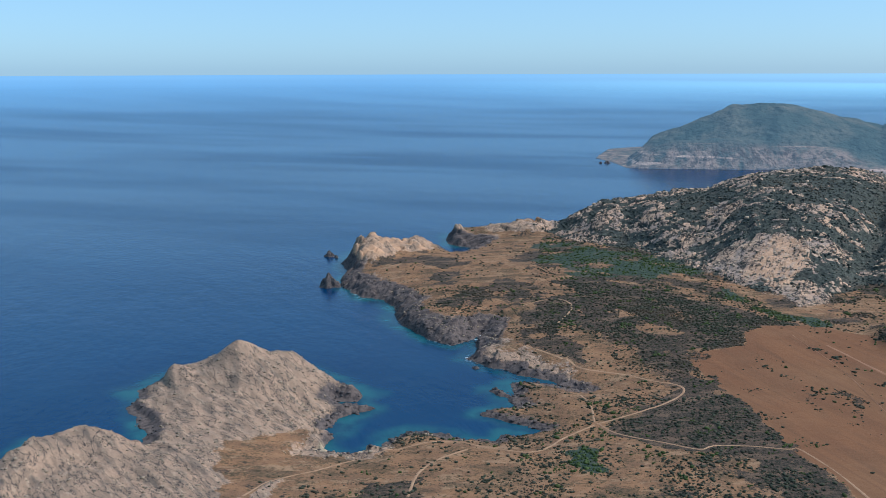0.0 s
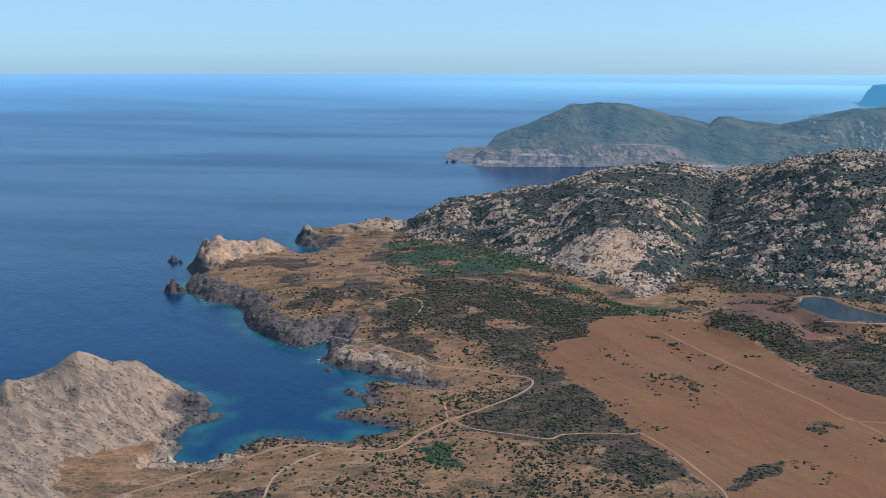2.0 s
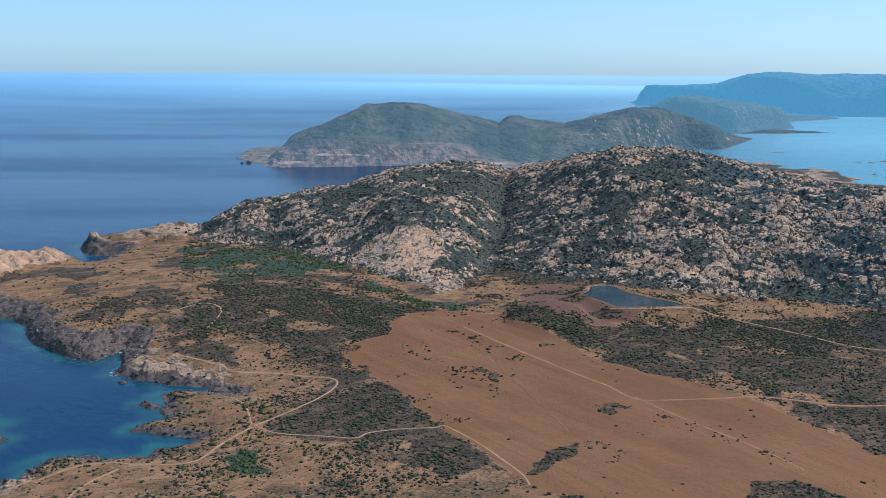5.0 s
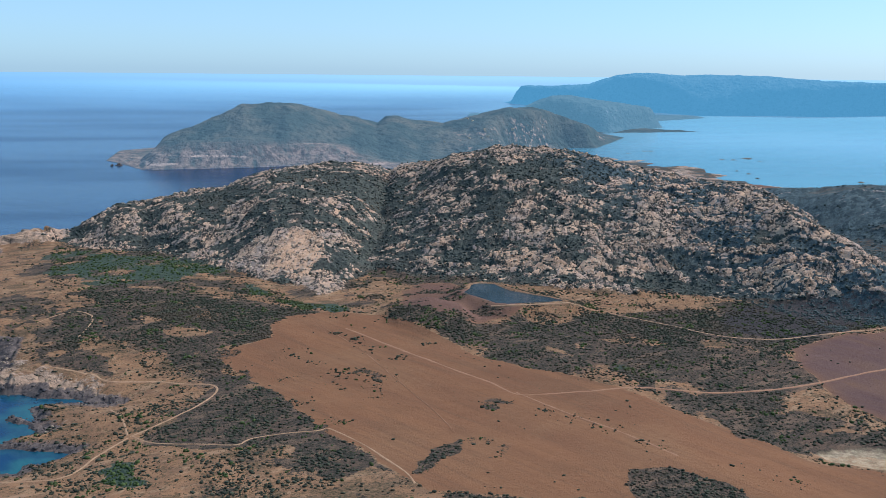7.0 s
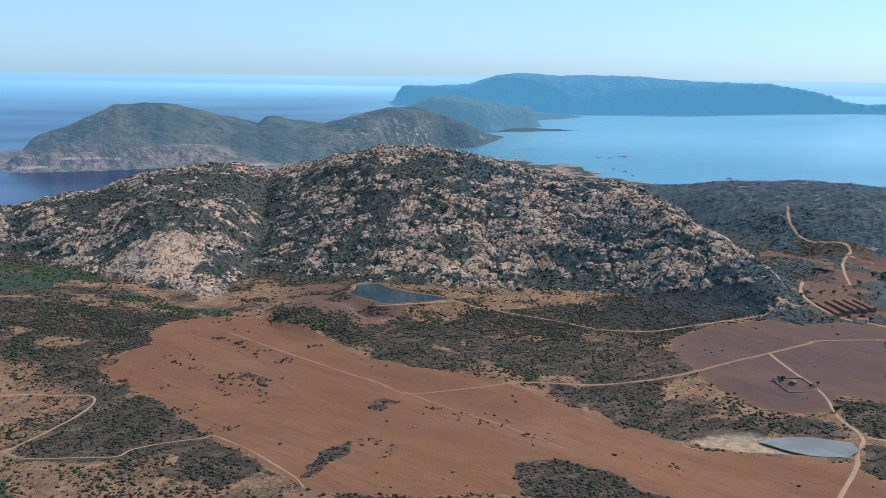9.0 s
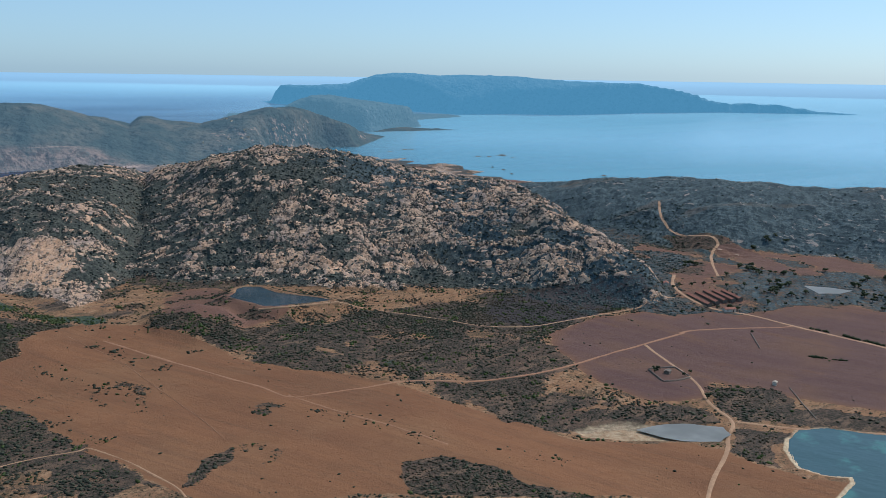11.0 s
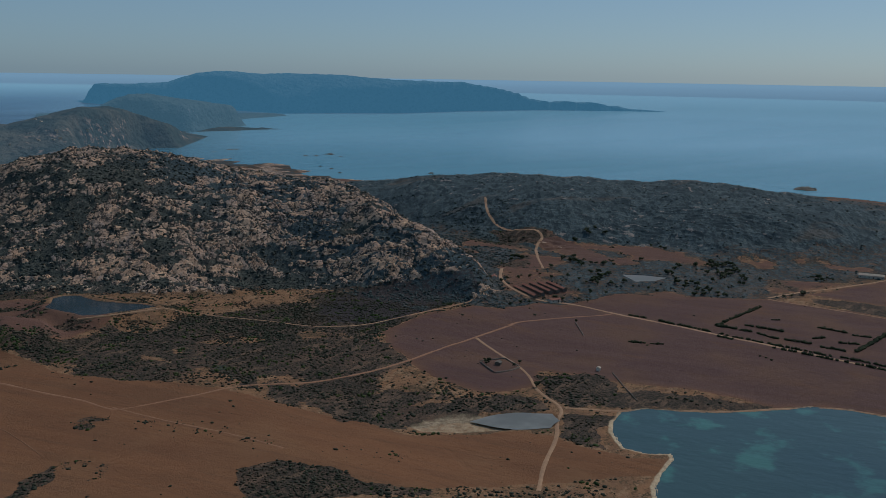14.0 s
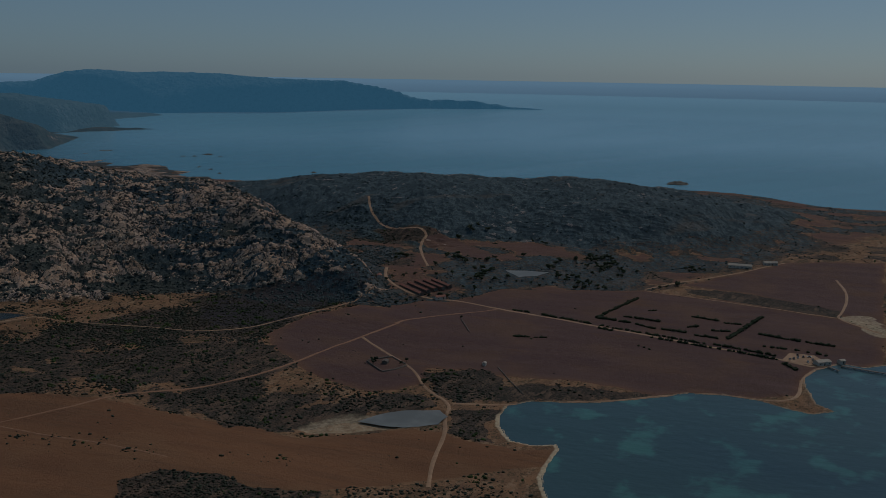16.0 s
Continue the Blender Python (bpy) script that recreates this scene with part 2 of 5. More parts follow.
SCRUB_STREAM = [(302, 731), (318, 698), (328, 667), (345, 641), (372, 608), (386, 553), (390, 497), (410, 441), (411, 389), (422, 381), (433, 405), (491, 403), (463, 435), (407, 483), (407, 514), (404, 543), (400, 612), (403, 688), (362, 673), (331, 682)]
SCRUB_SHORE = [(572, 384), (597, 362), (588, 324), (614, 279), (614, 240), (629, 224), (584, 264), (547, 305), (528, 331), (538, 360)]
SCRUB_BAY = [(513, 326), (539, 300), (515, 294), (506, 298), (487, 283), (481, 269), (475, 285), (477, 304)]
SCRUB_MARSH = [(391, 481), (410, 457), (446, 413), (501, 385), (531, 360), (514, 330), (473, 363), (450, 377), (427, 385), (400, 413), (399, 450)]
THICKET_A = [(189, 434), (212, 459), (232, 462), (226, 449), (204, 438), (191, 426)]
THICKET_E = [(228, 458), (249, 462), (260, 444), (246, 431), (226, 439)]
SLAB_BRIGHT = [(262, 960), (292, 985), (312, 985), (312, 930), (300, 890), (278, 880), (262, 905), (250, 930)]
# loose tufts in the pasture: centre and spread
TUFTS = [(197, 670, 9), (205, 646, 6), (245, 706, 6), (252, 681, 8), (257, 653, 9), (262, 626, 6), (299, 650, 5), (302, 610, 4), (219, 611, 10), (231, 582, 10), (201, 588, 5), (206, 578, 5), (216, 554, 4), (221, 542, 3), (305, 481, 7), (312, 465, 6), (321, 450, 9), (347, 471, 5), (377, 353, 8), (176, 620, 7), (172, 560, 8), (180, 520, 7), (330, 420, 8), (270, 760, 8)]
THICKET_B = [(297, 391), (321, 380), (333, 361), (338, 331), (349, 302), (315, 324), (275, 355)]
THICKET_C = [(279, 523), (302, 514), (299, 498), (281, 491), (272, 503)]
THICKET_D = [(203, 605), (233, 620), (240, 594), (224, 552), (210, 577)]
GREEN_A = [(49, 1114), (115, 1118), (147, 1060), (213, 1021), (210, 948), (127, 911), (75, 935), (50, 1012)]
GREEN_B = [(220, 896), (236, 839), (255, 803), (286, 785), (305, 772), (263, 768), (234, 793), (215, 851)]
GREEN_C = [(52, 540), (70, 553), (62, 511), (63, 469), (50, 455), (46, 513)]
TRACK_COVE = [(-122, 442), (-113, 466), (-87, 489), (-66, 514), (-42, 528), (-31, 535), (-18, 536), (-5, 527), (12, 518), (31, 514), (45, 543), (66, 562)]
TRACK_SPUR = [(-40, 447), (-38, 486), (-23, 508), (-11, 521)]
TRACK_CORNER = [(66, 562), (90, 574), (114, 594), (130, 615), (131, 631), (111, 643), (98, 658), (79, 666), (67, 671), (56, 690), (41, 706), (28, 718)]
TRACK_EDGE = [(67, 562), (75, 543), (93, 531), (119, 510), (125, 521), (148, 518), (169, 512), (172, 517), (182, 482), (185, 455), (188, 434), (186, 418)]
TRACK_POINT = [(65, 565), (66, 595), (61, 620)]
TRACK_CAPE = [(29, 823), (53, 843), (67, 839), (74, 812), (55, 762)]
TRACK_FIELD = [(256, 717), (272, 649), (287, 583), (297, 551), (299, 523), (303, 513), (332, 506), (355, 501), (382, 500), (409, 485), (447, 472), (495, 466), (558, 472), (602, 471), (665, 472), (644, 474), (675, 473), (752, 436), (763, 434)]
TRACK_FORK = [(602, 470), (587, 431), (566, 392), (538, 365), (523, 332), (498, 322), (476, 306), (432, 287), (400, 268)]
TRACK_BAY = [(524, 332), (548, 302), (576, 274), (598, 246), (621, 230), (653, 200), (658, 182), (664, 148), (683, 143), (724, 152), (755, 150), (778, 140), (789, 131)]
ROAD_HEDGE = [(821, 608), (774, 576), (740, 527), (732, 495), (754, 473), (764, 432), (762, 351), (762, 273), (762, 213), (766, 169), (764, 152), (782, 138)]
ROAD_HILL = [(1073, 827), (1023, 785), (996, 741), (996, 705), (995, 670), (963, 663), (905, 620), (852, 575)]
TRACK_DAM = [(455, 690), (466, 688), (478, 674), (486, 647), (506, 612), (516, 575), (556, 549), (601, 546), (657, 541), (695, 536), (735, 543)]
TRACK_FARM = [(923, 354), (977, 338), (1061, 302), (1164, 273)]
TRACK_EASTERN = [(1102, 203), (1051, 183), (998, 172), (947, 167), (926, 168), (903, 139), (894, 121)]
TRACK_DIVIDE = [(918, 352), (923, 261), (926, 168)]
SOIL_COVE = [(-154, 504), (-152, 520), (-132, 535), (-111, 546), (-95, 527), (-95, 500), (-103, 477), (-114, 459), (-119, 442), (-131, 439), (-142, 470)]
SLAB_WEST = [(226, 997), (271, 995), (308, 984), (302, 920), (274, 885), (253, 903), (224, 892), (218, 937), (244, 871), (297, 877), (305, 814), (295, 785), (270, 791), (247, 808)]
SLAB_MAIN = [(443, 874), (488, 860), (526, 809), (604, 820), (604, 780), (512, 728), (481, 738), (466, 786), (435, 834)]
BROWN_FARM = [(987, 752), (999, 725), (1005, 686), (1002, 625), (945, 545), (911, 539), (943, 611), (966, 658), (953, 708)]
BROWN_FARM2 = [(843, 629), (837, 576), (793, 512), (790, 484), (727, 498), (741, 541)]
HEATH_MIDDLE = [(59, 906), (141, 949), (218, 900), (227, 789), (193, 718), (138, 699), (85, 723), (51, 795)]
HEATH_FOOT = [(312, 763), (336, 679), (359, 657), (371, 595), (344, 587), (318, 651), (296, 724)]
TRACK_FIELD_LOW = [(303, 520), (311, 476), (326, 437), (334, 392)]
TRACK_FIELD_OLD = [(238, 742), (248, 659), (244, 593), (241, 512), (237, 481)]
BURNT_FIELD = [(952, 321), (969, 281), (964, 218), (956, 169), (930, 163), (926, 204), (930, 261), (936, 312)]
QUARRY = [(951, 164), (947, 140), (932, 126), (888, 119), (895, 143), (916, 160)]
WATERS += [(POND_DAM, 22.0), (POND_FARM, 11.0), (LAGOON, 1.6)]

# ---------------------------------------------------------------- materials


class Nodes:
    """A small writer of node materials, in metres of the world."""

    def __init__(self, name, roughness=0.9, specular=0.2, metallic=0.0):
        self.mat = bpy.data.materials.new(name)
        self.mat.use_nodes = True
        self.tree = self.mat.node_tree
        self.bsdf = self.tree.nodes["Principled BSDF"]
        self.bsdf.inputs["Roughness"].default_value = roughness
        self.bsdf.inputs["Specular IOR Level"].default_value = specular
        self.bsdf.inputs["Metallic"].default_value = metallic
        self.place = self.tree.nodes.new("ShaderNodeTexCoord").outputs["Object"]

    def put(self, value, socket):
        if hasattr(value, "is_output"):
            self.tree.links.new(value, socket)
        elif isinstance(value, tuple):
            socket.default_value = (*value, 1) if len(value) == 3 else value
        else:
            socket.default_value = value

    def noise(self, size, detail=4, stretch=(1, 1, 1), turn=0, rough=0.55):
        m = self.tree.nodes.new("ShaderNodeMapping")
        self.put(self.place, m.inputs["Vector"])
        m.vector_type = "TEXTURE"
        m.inputs["Rotation"].default_value = (0, 0, radians(turn))
        m.inputs["Scale"].default_value = tuple(size / s for s in stretch)
        n = self.tree.nodes.new("ShaderNodeTexNoise")
        n.inputs["Scale"].default_value, n.inputs["Detail"].default_value, n.inputs["Roughness"].default_value = 1, detail, rough
        self.put(m.outputs[0], n.inputs["Vector"])
        return n.outputs["Fac"]

    def cells(self, size, stretch=(1, 1, 1)):
        m = self.tree.nodes.new("ShaderNodeMapping")
        self.put(self.place, m.inputs["Vector"])
        m.inputs["Scale"].default_value = tuple(s / size for s in stretch)
        n = self.tree.nodes.new("ShaderNodeTexVoronoi")
        n.inputs["Scale"].default_value = 1
        self.put(m.outputs[0], n.inputs["Vector"])
        return n.outputs["Distance"]

    def attr(self, name, channel=None):
        n = self.tree.nodes.new("ShaderNodeAttribute")
        n.attribute_name = name
        if channel is None:
            return n.outputs["Fac"]
        if channel == 3:
            return n.outputs["Alpha"]
        s = self.tree.nodes.new("ShaderNodeSeparateColor")
        self.put(n.outputs["Color"], s.inputs[0])
        return s.outputs[channel]

    def step(self, value, low, high):
        n = self.tree.nodes.new("ShaderNodeMapRange")
        n.interpolation_type = "SMOOTHSTEP"
        self.put(value, n.inputs[0])
        n.inputs[1].default_value, n.inputs[2].default_value = low, high
        return n.outputs[0]

    def math(self, op, a, b=0.0):
        n = self.tree.nodes.new("ShaderNodeMath")
        n.operation = op
        self.put(a, n.inputs[0])
        self.put(b, n.inputs[1])
        return n.outputs[0]

    def mix(self, f, a, b):
        n = self.tree.nodes.new("ShaderNodeMix")
        n.data_type = "RGBA"
        self.put(f, n.inputs[0])
        self.put(a, n.inputs[6])
        self.put(b, n.inputs[7])
        return n.outputs[2]

    def island(self):
        return self.tree.nodes.new("ShaderNodeNewGeometry").outputs["Random Per Island"]

    def random(self):
        return self.tree.nodes.new("ShaderNodeObjectInfo").outputs["Random"]

    def bump(self, height, metres, strength=1.0):
        n = self.tree.nodes.new("ShaderNodeBump")
        n.inputs["Strength"].default_value, n.inputs["Distance"].default_value = strength, metres
        self.put(height, n.inputs["Height"])
        self.put(n.outputs[0], self.bsdf.inputs["Normal"])

    def done(self, colour, roughness=None):
        self.put(colour, self.bsdf.inputs["Base Color"])
        if roughness is not None:
            self.put(roughness, self.bsdf.inputs["Roughness"])
        return self.mat


def plain(name, a, b, size=1.0, roughness=0.85, specular=0.25, grain=0.05):
    """Two close tones in patches, with a fine grain."""
    k = Nodes(name, roughness, specular)
    n = k.noise(size, 5)
    k.bump(k.noise(size * 0.2, 3), grain)
    return k.done(k.mix(k.step(n, 0.35, 0.65), a, b))


def ground_material():
    k = Nodes("dry_ground", 0.95, 0.1)
    large, middle, fine, grain = k.noise(60, 4), k.noise(14, 5), k.noise(3.2, 4), k.noise(0.9, 3)
    tuft, speck = k.noise(2.0, 5, (1, 1, 1), 0, 0.7), k.noise(1.1, 4, (1, 1, 1), 0, 0.7)
    edge = k.math("ADD", k.math("MULTIPLY", k.math("SUBTRACT", k.noise(5.5, 6, (1, 0.8, 1), 60, 0.72), 0.5), 1.5), k.math("MULTIPLY", k.math("SUBTRACT", tuft, 0.5), 0.9))

    def crisp(cover, ragged=1.0, soft=0.09):
        """Cover with a sharp, frayed edge."""
        return k.step(k.math("ADD", cover, k.math("MULTIPLY", edge, ragged)), 0.5 - soft, 0.5 + soft)

    # dry soil with dead tufts and pale bare ground
    soil = k.mix(k.step(middle, 0.35, 0.68), (0.262, 0.140, 0.074), (0.180, 0.102, 0.060))
    soil = k.mix(k.math("MULTIPLY", k.step(k.noise(11, 7, (0.6, 1.4, 1), 10, 0.72), 0.53, 0.60), 0.75), soil, (0.305, 0.190, 0.112))
    soil = k.mix(k.math("MULTIPLY", k.step(large, 0.5, 0.75), 0.6), soil, (0.250, 0.150, 0.085))
    soil = k.mix(k.math("MULTIPLY", k.step(k.math("ADD", k.math("MULTIPLY", tuft, 0.6), k.math("MULTIPLY", k.noise(8, 5, (0.7, 1.3, 1), 0, 0.65), 0.4)), 0.515, 0.56), 0.70), soil, (0.070, 0.054, 0.029))
    soil = k.mix(k.math("MULTIPLY", k.step(k.math("ADD", k.math("MULTIPLY", k.noise(30, 6, (0.7, 1.4, 1), 170, 0.7), 0.75), k.math("MULTIPLY", speck, 0.25)), 0.525, 0.56), 0.6), soil, k.mix(k.step(tuft, 0.42, 0.55), (0.105, 0.071, 0.046), (0.036, 0.036, 0.021)))
    # dry pasture, ochre by the cove and plum towards the bay, combed by old ploughing
    comb = k.noise(5, 4, (0.05, 1.5, 1), 108, 0.6)
    streak = k.noise(24, 5, (0.12, 1.3, 1), 108, 0.6)
    pasture = k.mix(k.step(streak, 0.32, 0.68), (0.206, 0.098, 0.049), (0.162, 0.077, 0.041))
    pasture = k.mix(k.math("MULTIPLY", k.step(large, 0.42, 0.7), 0.55), pasture, (0.216, 0.115, 0.060))
    plum = k.mix(k.step(streak, 0.3, 0.7), (0.121, 0.071, 0.061), (0.096, 0.055, 0.050))
    plum = k.mix(k.math("MULTIPLY", k.step(large, 0.45, 0.7), 0.6), plum, (0.151, 0.085, 0.055))
    pasture = k.mix(k.attr("cover_more", 1), pasture, plum)
    pasture = k.mix(k.math("MULTIPLY", k.step(comb, 0.52, 0.62), 0.30), pasture, (0.120, 0.066, 0.040))
    pasture = k.mix(k.math("MULTIPLY", k.step(k.noise(34, 7, (0.5, 1.4, 1), 100, 0.68), 0.54, 0.64), 0.40), pasture, (0.150, 0.078, 0.043))
    pasture = k.mix(k.math("MULTIPLY", k.math("MULTIPLY", k.step(speck, 0.60, 0.66), k.step(k.noise(40, 4), 0.45, 0.6)), 0.7), pasture, (0.066, 0.052, 0.034))
    colour = k.mix(crisp(k.attr("cover", 0), 0.8), soil, pasture)
    # burnt-looking heath: dark twigs, rusty cushions, bare soil between
    heath = k.mix(k.step(tuft, 0.43, 0.57), (0.088, 0.061, 0.046), (0.027, 0.027, 0.020))
    heath = k.mix(k.math("MULTIPLY", k.step(k.noise(26, 6, (0.7, 1.3, 1), 8, 0.68), 0.50, 0.62), 0.55), heath, (0.130, 0.080, 0.056))
    heath = k.mix(k.math("MULTIPLY", k.step(k.math("ADD", k.math("MULTIPLY", k.noise(15, 6, (0.55, 1.5, 1), 8, 0.7), 0.7), k.math("MULTIPLY", speck, 0.3)), 0.530, 0.57), 0.75), heath, (0.172, 0.110, 0.074))
    heath = k.mix(k.math("MULTIPLY", k.step(speck, 0.55, 0.62), 0.6), heath, (0.024, 0.030, 0.021))
    heath = k.mix(k.math("MULTIPLY", k.attr("cover_more", 3), 0.85), heath, k.mix(k.step(tuft, 0.4, 0.6), (0.048, 0.041, 0.044), (0.026, 0.024, 0.026)))
    colour = k.mix(crisp(k.attr("cover", 1), 0.9), colour, heath)
    # scrub of the eastern slopes, with distance haze painted in as a blue tint
    hazed_green = k.mix(k.step(fine, 0.4, 0.62), (0.052, 0.078, 0.090), (0.092, 0.118, 0.118))
    hazed_green = k.mix(k.step(k.noise(11, 6, (0.6, 1.4, 1), 35, 0.72), 0.47, 0.56), hazed_green, (0.030, 0.047, 0.056))
    hazed_green = k.mix(k.math("MULTIPLY", k.step(k.noise(46, 5, (0.6, 1.4, 1), 25, 0.65), 0.48, 0.60), 0.6), hazed_green, (0.034, 0.052, 0.060))
    hazed_green = k.mix(k.math("MULTIPLY", k.step(tuft, 0.54, 0.60), 0.8), hazed_green, (0.026, 0.042, 0.047))
    hazed_green = k.mix(k.math("MULTIPLY", k.step(k.noise(70, 5, (0.5, 1.5, 1), 160, 0.6), 0.60, 0.70), 0.5), hazed_green, (0.120, 0.098, 0.078))
    green = k.mix(k.step(fine, 0.4, 0.62), (0.028, 0.046, 0.034), (0.060, 0.078, 0.052))
    green = k.mix(k.attr("cover_rest", 3), green, k.mix(k.step(fine, 0.4, 0.62), (0.050, 0.056, 0.050), (0.084, 0.088, 0.074)))
    green = k.mix(k.math("MULTIPLY", k.step(k.noise(30, 5, (0.6, 1.3, 1), 60), 0.52, 0.64), 0.55), green, (0.100, 0.082, 0.066))
    green = k.mix(k.math("MULTIPLY", k.step(tuft, 0.52, 0.60), 0.85), green, (0.026, 0.033, 0.031))
    colour = k.mix(crisp(k.attr("cover_more", 0), 0.8), colour, k.mix(k.attr("cover_rest", 1), green, hazed_green))
    # granite: pink on the open slabs, grey with lichen elsewhere, split by joints
    granite = k.mix(k.step(middle, 0.35, 0.65), (0.54, 0.345, 0.222), (0.37, 0.248, 0.172))
    granite = k.mix(k.math("MULTIPLY", k.step(k.noise(22, 6, (0.6, 1.3, 1), 55, 0.7), 0.44, 0.60), 0.75), granite, (0.262, 0.212, 0.186))
    granite = k.mix(k.math("MULTIPLY", k.step(k.noise(5, 7, (0.6, 1.5, 1), 58, 0.75), 0.52, 0.62), 0.75), granite, (0.150, 0.128, 0.116))
    granite = k.mix(k.math("MULTIPLY", k.step(large, 0.52, 0.68), 0.5), granite, (0.55, 0.380, 0.262))
    joint = k.math("ABSOLUTE", k.math("SUBTRACT", k.noise(15, 5, (0.6, 1.3, 1), 62, 0.62), 0.5))
    granite = k.mix(k.math("SUBTRACT", 1.0, k.step(joint, 0.010, 0.032)), granite, (0.045, 0.042, 0.038))
    cross = k.math("ABSOLUTE", k.math("SUBTRACT", k.noise(24, 4, (1.3, 0.7, 1), 50, 0.6), 0.47))
    granite = k.mix(k.math("SUBTRACT", 1.0, k.step(cross, 0.006, 0.024)), granite, (0.050, 0.046, 0.040))
    # brighter pink paints the strong sunlight on the open slabs
    granite = k.mix(k.math("MULTIPLY", k.math("MULTIPLY", k.attr("cover_rest", 2), 0.8), k.step(k.noise(6, 6, (0.6, 1.4, 1), 60, 0.7), 0.58, 0.46)), granite, (0.54, 0.325, 0.200))
    granite = k.mix(k.math("MULTIPLY", k.attr("cover_rest", 1), k.math("SUBTRACT", 0.8, k.math("MULTIPLY", k.attr("cover_rest", 3), 0.8))), granite, (0.215, 0.195, 0.180))
    # the grey-brown schist of the coast, in thin beds
    bed = k.noise(9, 7, (0.3, 1.8, 1), 127, 0.7)
    schist = k.mix(k.step(middle, 0.35, 0.65), (0.370, 0.243, 0.165), (0.280, 0.190, 0.132))
    schist = k.mix(k.math("MULTIPLY", k.step(bed, 0.53, 0.61), 0.65), schist, (0.150, 0.116, 0.092))
    schist = k.mix(k.math("MULTIPLY", k.step(k.noise(5, 6, (0.3, 1.6, 1), 124, 0.7), 0.56, 0.63), 0.6), schist, (0.44, 0.31, 0.21))
    rift = k.math("ABSOLUTE", k.math("SUBTRACT", k.noise(11, 6, (0.4, 1.5, 1), 130, 0.65), 0.5))
    schist = k.mix(k.math("SUBTRACT", 1.0, k.step(rift, 0.004, 0.018)), schist, (0.050, 0.044, 0.040))
    schist = k.mix(k.math("MULTIPLY", k.step(speck, 0.60, 0.66), 0.6), schist, (0.100, 0.082, 0.066))
    # orange tone paints the sunlit top of the cape
    schist = k.mix(k.math("MULTIPLY", k.attr("cover_rest", 2), k.step(k.noise(18, 5), 0.44, 0.60)), schist, (0.46, 0.275, 0.165))
    colour = k.mix(crisp(k.attr("cover", 2), 1.05, 0.07), colour, k.mix(k.attr("cover_rest", 0), granite, schist))
    # dark wet rock by the water; on the western cliffs also painted shade
    wet_shade = k.mix(k.step(fine, 0.4, 0.65), (0.128, 0.100, 0.088), (0.058, 0.048, 0.048))
    colour = k.mix(crisp(k.attr("cover_more", 2), 0.6, 0.2), colour, wet_shade)
    sand = k.mix(k.step(fine, 0.35, 0.7), (0.52, 0.41, 0.27), (0.38, 0.28, 0.18))
    colour = k.mix(crisp(k.attr("cover", 3), 0.5, 0.3), colour, sand)
    k.bump(k.math("ADD", k.noise(6, 8, (1, 1, 1), 0, 0.75), k.math("MULTIPLY", grain, 0.3)), 1.2, 0.85)
    return k.done(colour)


def sea_material():
    k = Nodes("sea_water", 0.2, 0.22)
    k.bsdf.inputs["IOR"].default_value = 1.333
    swell, chop, slick = k.noise(26, 4, (1, 0.35, 1), 25), k.noise(5.5, 4, (1, 0.45, 1), 20), k.noise(520, 4, (0.35, 1.6, 1), -14)
    deep = k.mix(k.step(k.noise(300, 3), 0.35, 0.7), (0.0004, 0.024, 0.074), (0.0008, 0.032, 0.090))
    bed = k.mix(k.step(k.noise(34, 4), 0.42, 0.62), (0.014, 0.085, 0.105), (0.008, 0.046, 0.080))
    colour = k.mix(k.attr("depth", 0), deep, bed)
    pale = k.mix(k.step(k.noise(32, 8), 0.52, 0.66), (0.044, 0.086, 0.095), (0.060, 0.158, 0.146))
    colour = k.mix(k.attr("depth", 1), colour, pale)
    # paler tone stands in for the bright sky mirrored in the eastern sea
    colour = k.mix(k.attr("sky_glare"), colour, (0.085, 0.245, 0.320))
    foam = k.math("MULTIPLY", k.attr("depth", 2), k.step(k.noise(6, 5), 0.52, 0.64))
    colour = k.mix(foam, colour, (0.75, 0.78, 0.80))
    # horizon haze over the far sea, painted as emission, whiter towards the sun
    k.put(k.mix(k.attr("sky_glare"), (0.25, 0.50, 0.76), (0.37, 0.57, 0.74)), k.bsdf.inputs["Emission Color"])
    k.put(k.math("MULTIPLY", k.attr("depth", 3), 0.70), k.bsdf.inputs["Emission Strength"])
    k.bump(k.math("ADD", swell, k.math("MULTIPLY", chop, 0.5)), 1.4, 0.45)
    rough = k.math("ADD", k.math("MULTIPLY", k.step(slick, 0.38, 0.68), 0.08), 0.18)
    return k.done(colour, k.math("MAXIMUM", rough, k.math("MULTIPLY", foam, 0.8)))


def pond_material(name, colour, roughness):
    k = Nodes(name, roughness, 0.5)
    k.bsdf.inputs["IOR"].default_value = 1.333
    k.bump(k.noise(2.5, 3), 0.05, 0.15)
    return k.done(k.mix(k.step(k.noise(30, 4), 0.4, 0.65), colour, tuple(c * 1.5 for c in colour)))


def leaf_material(name, dark, light, dry):
    k = Nodes(name, 0.85, 0.12)
    own = k.island()
    c = k.mix(own, dark, light)
    c = k.mix(k.step(k.noise(55, 3), 0.5, 0.72), c, dry)
    k.bump(k.noise(0.5, 3), 0.3)
    return k.done(c)


def rock_material(name, a, b, c):
    k = Nodes(name, 0.92, 0.15)
    n = k.noise(7, 5)
    base = k.mix(k.step(n, 0.35, 0.65), a, b)
    base = k.mix(k.step(k.noise(1.6, 5), 0.5, 0.68), base, c)
    k.bump(k.noise(1.1, 5), 0.5)
    return k.done(base)


